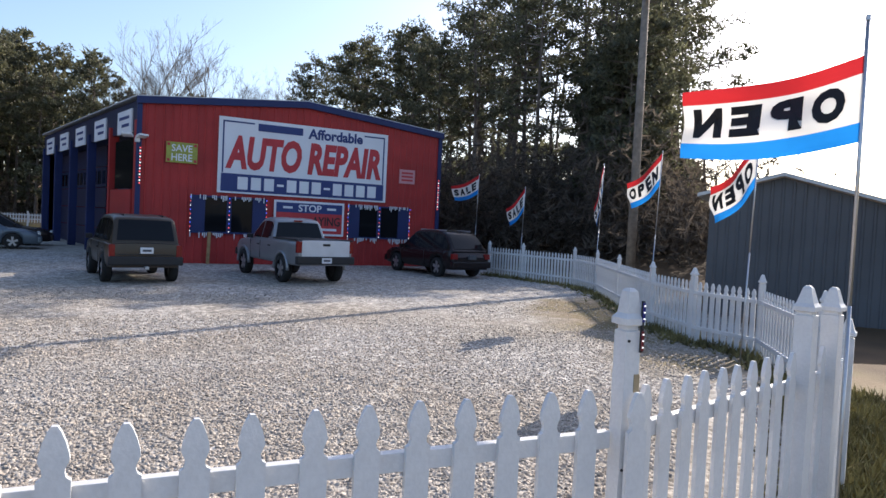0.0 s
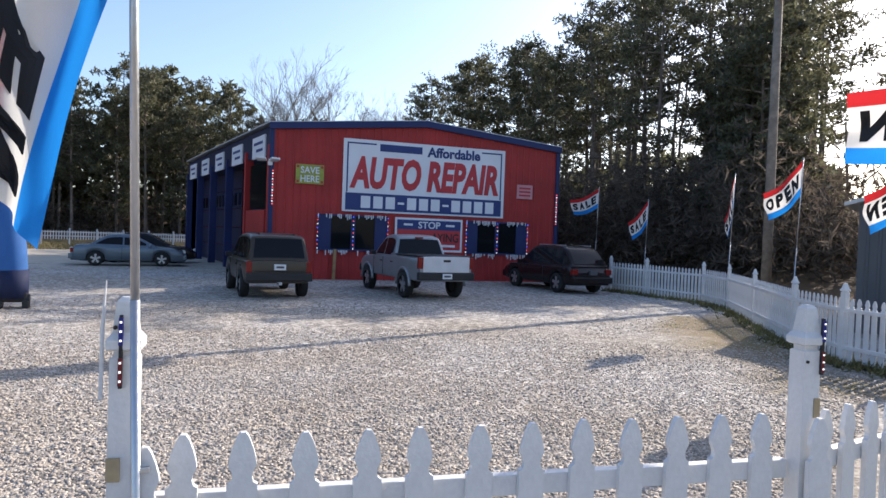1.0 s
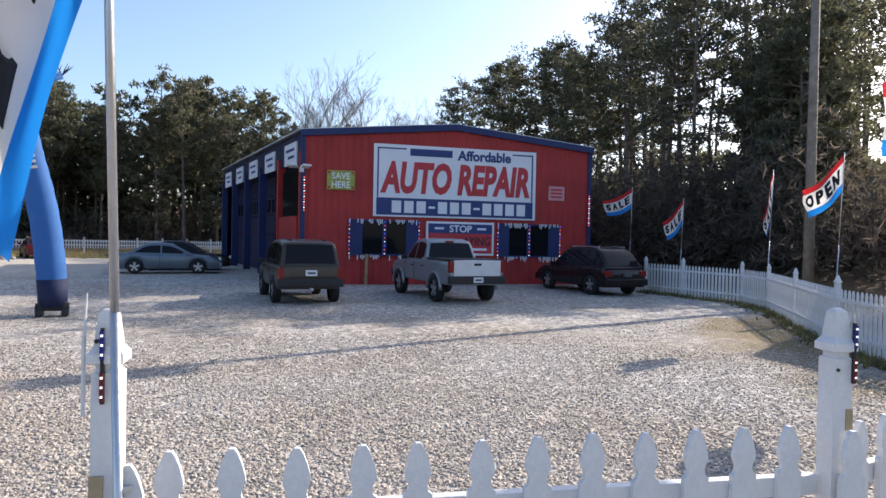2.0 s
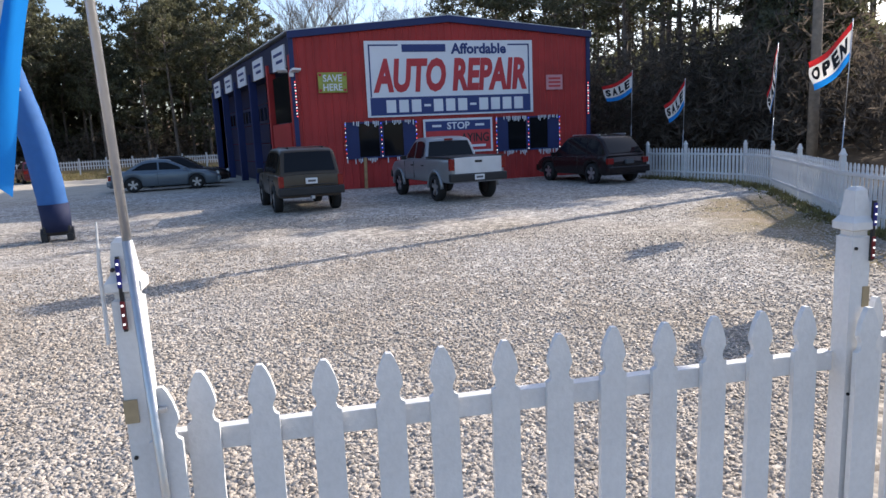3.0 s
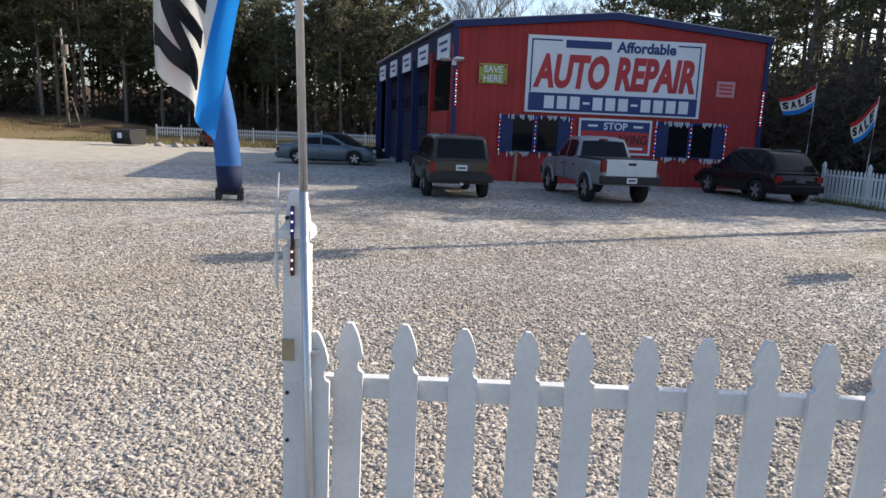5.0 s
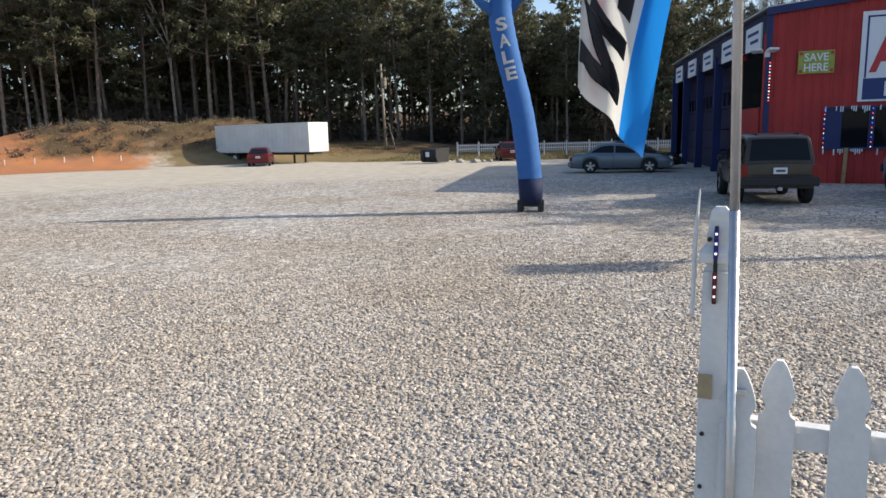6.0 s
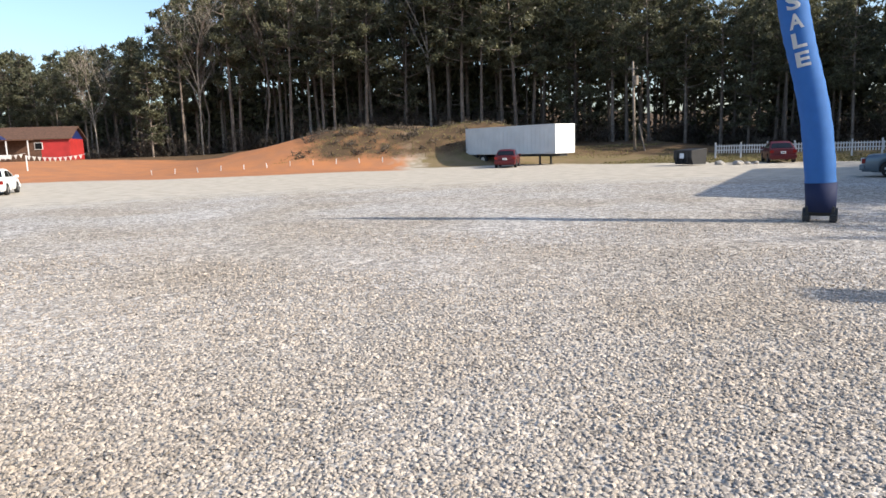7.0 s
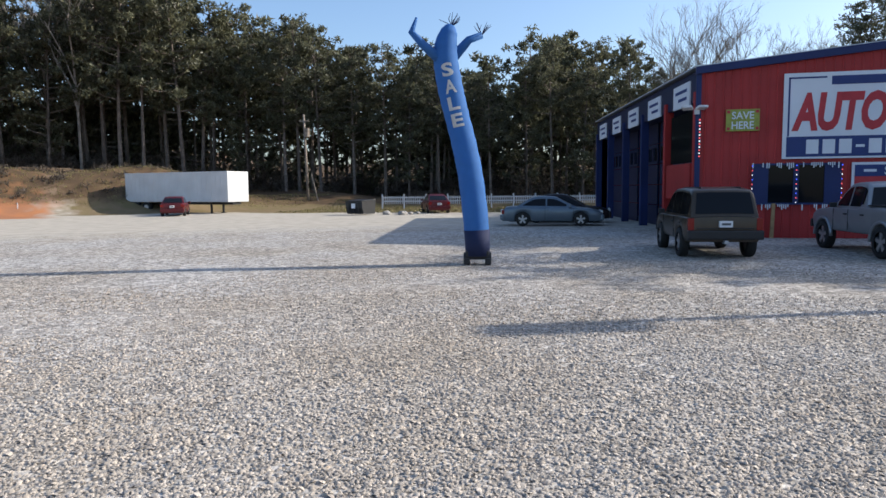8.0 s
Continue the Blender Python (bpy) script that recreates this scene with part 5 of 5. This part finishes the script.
def plant(proto, x, y, scale, rng):
    copy_thing(proto, pose(x, y, ground_height(x, y) - 0.1, rng.uniform(-2, 2), rng.uniform(-2, 2), rng.uniform(0, 360)) @ Matrix.Scale(scale, 4))


EDGE = [(-160, -6), (-118, 10), (-94, 22), (-78, 33), (-60, 41), (-40, 52), (-22, 50), (-6, 52), (8, 50), (20, 43), (26, 31), (25, 16), (23.5, 5), (25, -4.5)]
# the skyline of the woods seen from the gateway: bearing and angle of rise, in degrees
SKYLINE = [(-90, 6.5), (-67, 7.4), (-62, 8.8), (-59.5, 11), (-57.5, 14), (-48, 14.2), (-43, 15.4), (-35, 15.6), (-29, 14), (-24, 13), (-22.5, 11.8), (-19, 11.7), (-14, 11.4), (-10.4, 9.4),
           (-8.4, 11), (-6, 12.2), (0.5, 12), (3.3, 11), (5.2, 13.1), (9.8, 12.2), (14, 10.3), (15.6, 10.6), (17, 12), (19.5, 14.2), (22, 15.9), (24.5, 16.7), (27.3, 16.2), (29.5, 15), (31, 18), (34, 21.5), (48, 21.5), (50, 16), (51.5, 5), (90, 5)]


def woods_height(x, y):
    """How tall a tree may stand at x, y."""
    dx, dy = x + 2.4, y + 27.4
    bearing = math.degrees(math.atan2(dx, dy))
    rise = float(np.interp(bearing, [p[0] for p in SKYLINE], [p[1] for p in SKYLINE]))
    return bearing, max(1.0, 2.0 + math.hypot(dx, dy) * math.tan(radians(rise)) - ground_height(x, y))


def plant_woods():
    """The edge of the woods from the clay bank, round the back, to the boundary fence."""
    rng = random.Random(5)
    tall = {p: h for p, h in zip(PINES + AIRY + BACK + BARES, (19, 21, 17, 20, 15, 20, 18, 21, 19, 17, 20, 16.5, 18.5, 14.5))}
    for (a, b), (c, d) in zip(EDGE, EDGE[1:]):
        ln = math.hypot(c - a, d - b)
        nx, ny = -(d - b) / ln, (c - a) / ln
        for row, (off0, gap) in enumerate(((0, 4.0), (4, 4.2), (9, 4.6), (15, 5.2), (22, 6.5))):
            for k in range(max(1, round(ln / gap))):
                s = -0.02 * off0 * 20 / ln + (1 + 0.8 * off0 / ln) * (k + 0.2 + 0.6 * rng.random()) / max(1, round(ln / gap))
                off = off0 + rng.uniform(-1.8, 1.8)
                x, y = a + (c - a) * s + nx * off, b + (d - b) * s + ny * off
                bearing, h = woods_height(x, y)
                h *= 1 - (0.2 if bearing < 15.5 else 0.1) * rng.random() ** 1.4
                pick = rng.random()
                if bearing > 51:
                    continue
                if 3.5 < bearing < 15.5:
                    kind, h = (rng.choice(BARES), h) if pick < 0.6 else (rng.choice(BACK), h * 0.74)
                elif bearing < -33 and pick < 0.2:
                    kind, h = rng.choice(BARES), h * 0.97
                elif bearing >= 15.5 and row > (2 if bearing < 43 else 3):
                    continue
                elif bearing > 15:
                    kind = rng.choice(PINES[:4] if row == 0 and bearing < 31 and pick < 0.6 else AIRY)
                elif row < 2:
                    kind = PINES[4] if row == 0 and pick > 0.75 else rng.choice(PINES[:4])
                    h *= 0.8 if kind == PINES[4] else 1
                else:
                    kind = rng.choice(BACK)
                plant(kind, x, y, h / tall[kind], rng)
    # extra low-crowned pines near the neighbour's shed, added to shade the lot
    for k in range(10):
        x, y = 22 + 0.5 * k + rng.uniform(-0.8, 0.8), -3.2 + 0.9 * k + rng.uniform(-0.6, 0.6)
        plant(PINES[4], x, y, rng.uniform(0.66, 0.8), rng)


plant_woods()
for proto in PINES + AIRY + BACK + BARES:
    for o in [*proto.children_recursive, proto]:
        bpy.data.objects.remove(o)


def brush():
    """Undergrowth and saplings at the foot of the woods."""
    rng = np.random.default_rng(9)
    pts = []
    edge = EDGE
    for (a, b), (c, d) in zip(edge, edge[1:]):
        ln = math.hypot(c - a, d - b)
        nx, ny = -(d - b) / ln, (c - a) / ln
        for k in range(int(ln * 2.2)):
            s, off = rng.random(), rng.uniform(-1, 16)
            x, y = a + (c - a) * s + nx * off, b + (d - b) * s + ny * off
            tall = rng.uniform(0.8, 3.6)
            m = 100
            p = rng.normal(size=(m, 3)) * np.array([0.9, 0.9, 0.33 * tall]) + np.array([x, y, ground_height(x, y) + 0.5 * tall])
            pts.append(p)
    for (a, b), (c, d) in zip([(15.5, 12), (17, 2), (16.8, -5)], [(17, 2), (16.8, -5), (18.5, -10.5)]):
        for k in range(int(math.hypot(c - a, d - b) * 5)):
            s = rng.random()
            x, y = a + (c - a) * s + rng.uniform(0, 9), b + (d - b) * s + rng.uniform(0, 5)
            tall = rng.uniform(1.6, 6.0)
            pts.append(rng.normal(size=(150, 3)) * np.array([0.9, 0.9, 0.3 * tall]) + np.array([x, y, ground_height(x, y) + 0.5 * tall]))
    for k in range(110):
        along, up = rng.uniform(15, 38), rng.uniform(4, 14)
        x, y = -66 + 0.77 * along - 0.64 * up, 2 + 0.64 * along + 0.77 * up
        tall = rng.uniform(0.1, 0.45)
        pts.append(rng.normal(size=(9, 3)) * np.array([0.3, 0.3, 0.3 * tall]) + np.array([x, y, ground_height(x, y) + 0.3 * tall]))
    v, f = tuft_array(np.concatenate(pts), 0.42, rng, blades=4, thin=0.1)
    tagged(new("undergrowth", mesh_from("undergrowth", v, f, M["brush"])), "brown leafless undergrowth at the foot of the woods", "undergrowth", kind="stuff")


brush()


def far_woods():
    """The depth of the woods behind the first rows of trees."""
    rng = np.random.default_rng(31)
    pts, stems = [], bmesh.new()
    for (a, b), (c, d) in zip(EDGE, EDGE[1:]):
        ln = math.hypot(c - a, d - b)
        nx, ny = -(d - b) / ln, (c - a) / ln
        n = int(ln * 150)
        s, off = -0.2 + 1.4 * rng.random(n), 9 + 24 * rng.random(n)
        x, y = a + (c - a) * s + nx * off, b + (d - b) * s + ny * off
        seen = [woods_height(p, q) for p, q in zip(x, y)]
        z = np.array([h * (0.66 if -32 < w < 15 else 0.33 if w < 50 else 0.1) for w, h in seen]) * rng.random(n)
        g = np.array([ground_height(p, q) for p, q in zip(x, y)])
        pts.append(np.stack([x, y, g + z], -1))
        for k in range(int(ln * 0.8)):
            s, off = rng.uniform(-0.3, 1.3), rng.uniform(6, 32)
            x, y = a + (c - a) * s + nx * off, b + (d - b) * s + ny * off
            z = ground_height(x, y)
            w, h = woods_height(x, y)
            if w < 51:
                tube(stems, [(x, y, z), (x + rng.normal() * 0.3, y, z + 0.4 * h), (x + rng.normal() * 0.6, y, z + 0.75 * h)], [0.16, 0.12, 0.07], 5, caps=False)
    v, f = tuft_array(np.concatenate(pts), 1.0, rng, blades=4, thin=0.22)
    tagged(new("far_foliage", mesh_from("far_foliage", v, f, M["needle"])), "dark pine foliage deep in the woods", "woods", kind="stuff")
    o = part("far_trunks", stems, M["bark"])
    tagged(o, "crowded dark trunks deep in the woods", "woods", kind="stuff")


far_woods()


def weeds():
    rng = np.random.default_rng(12)
    pts = []
    for (a, b), (c, d) in zip(LINE, LINE[1:]):
        for k in range(260):
            s = rng.random()
            pts.append((a + (c - a) * s + rng.normal() * 0.22, b + (d - b) * s + rng.normal() * 0.22, 0.0))
    for k in range(9000):
        x, y = 1.9 + rng.random() * 5, -27.5 + rng.random() * 6
        if (x - 1.3) * 0.62 - (y + 25.4) * 0.78 > 0.3:
            pts.append((x, y, 0))
    for k in range(5000):
        x, y = -30 + rng.random() * 26, 25 + rng.random() * 16
        pts.append((x, y, ground_height(x, y)))
    for k in range(3500):
        x = -58 + rng.random() * 26
        y = 9 + 0.82 * (x + 58) + 4 + rng.random() * 12
        pts.append((x, y, ground_height(x, y)))
    v, f = tuft_array(np.array(pts), 0.16, rng, blades=5, thin=0.1, up=1.2)
    tagged(new("dry_grass", mesh_from("dry_grass", v, f, M["blade"])), "thin dry yellow-green grass along the fences and banks", "grass", kind="stuff")


weeds()
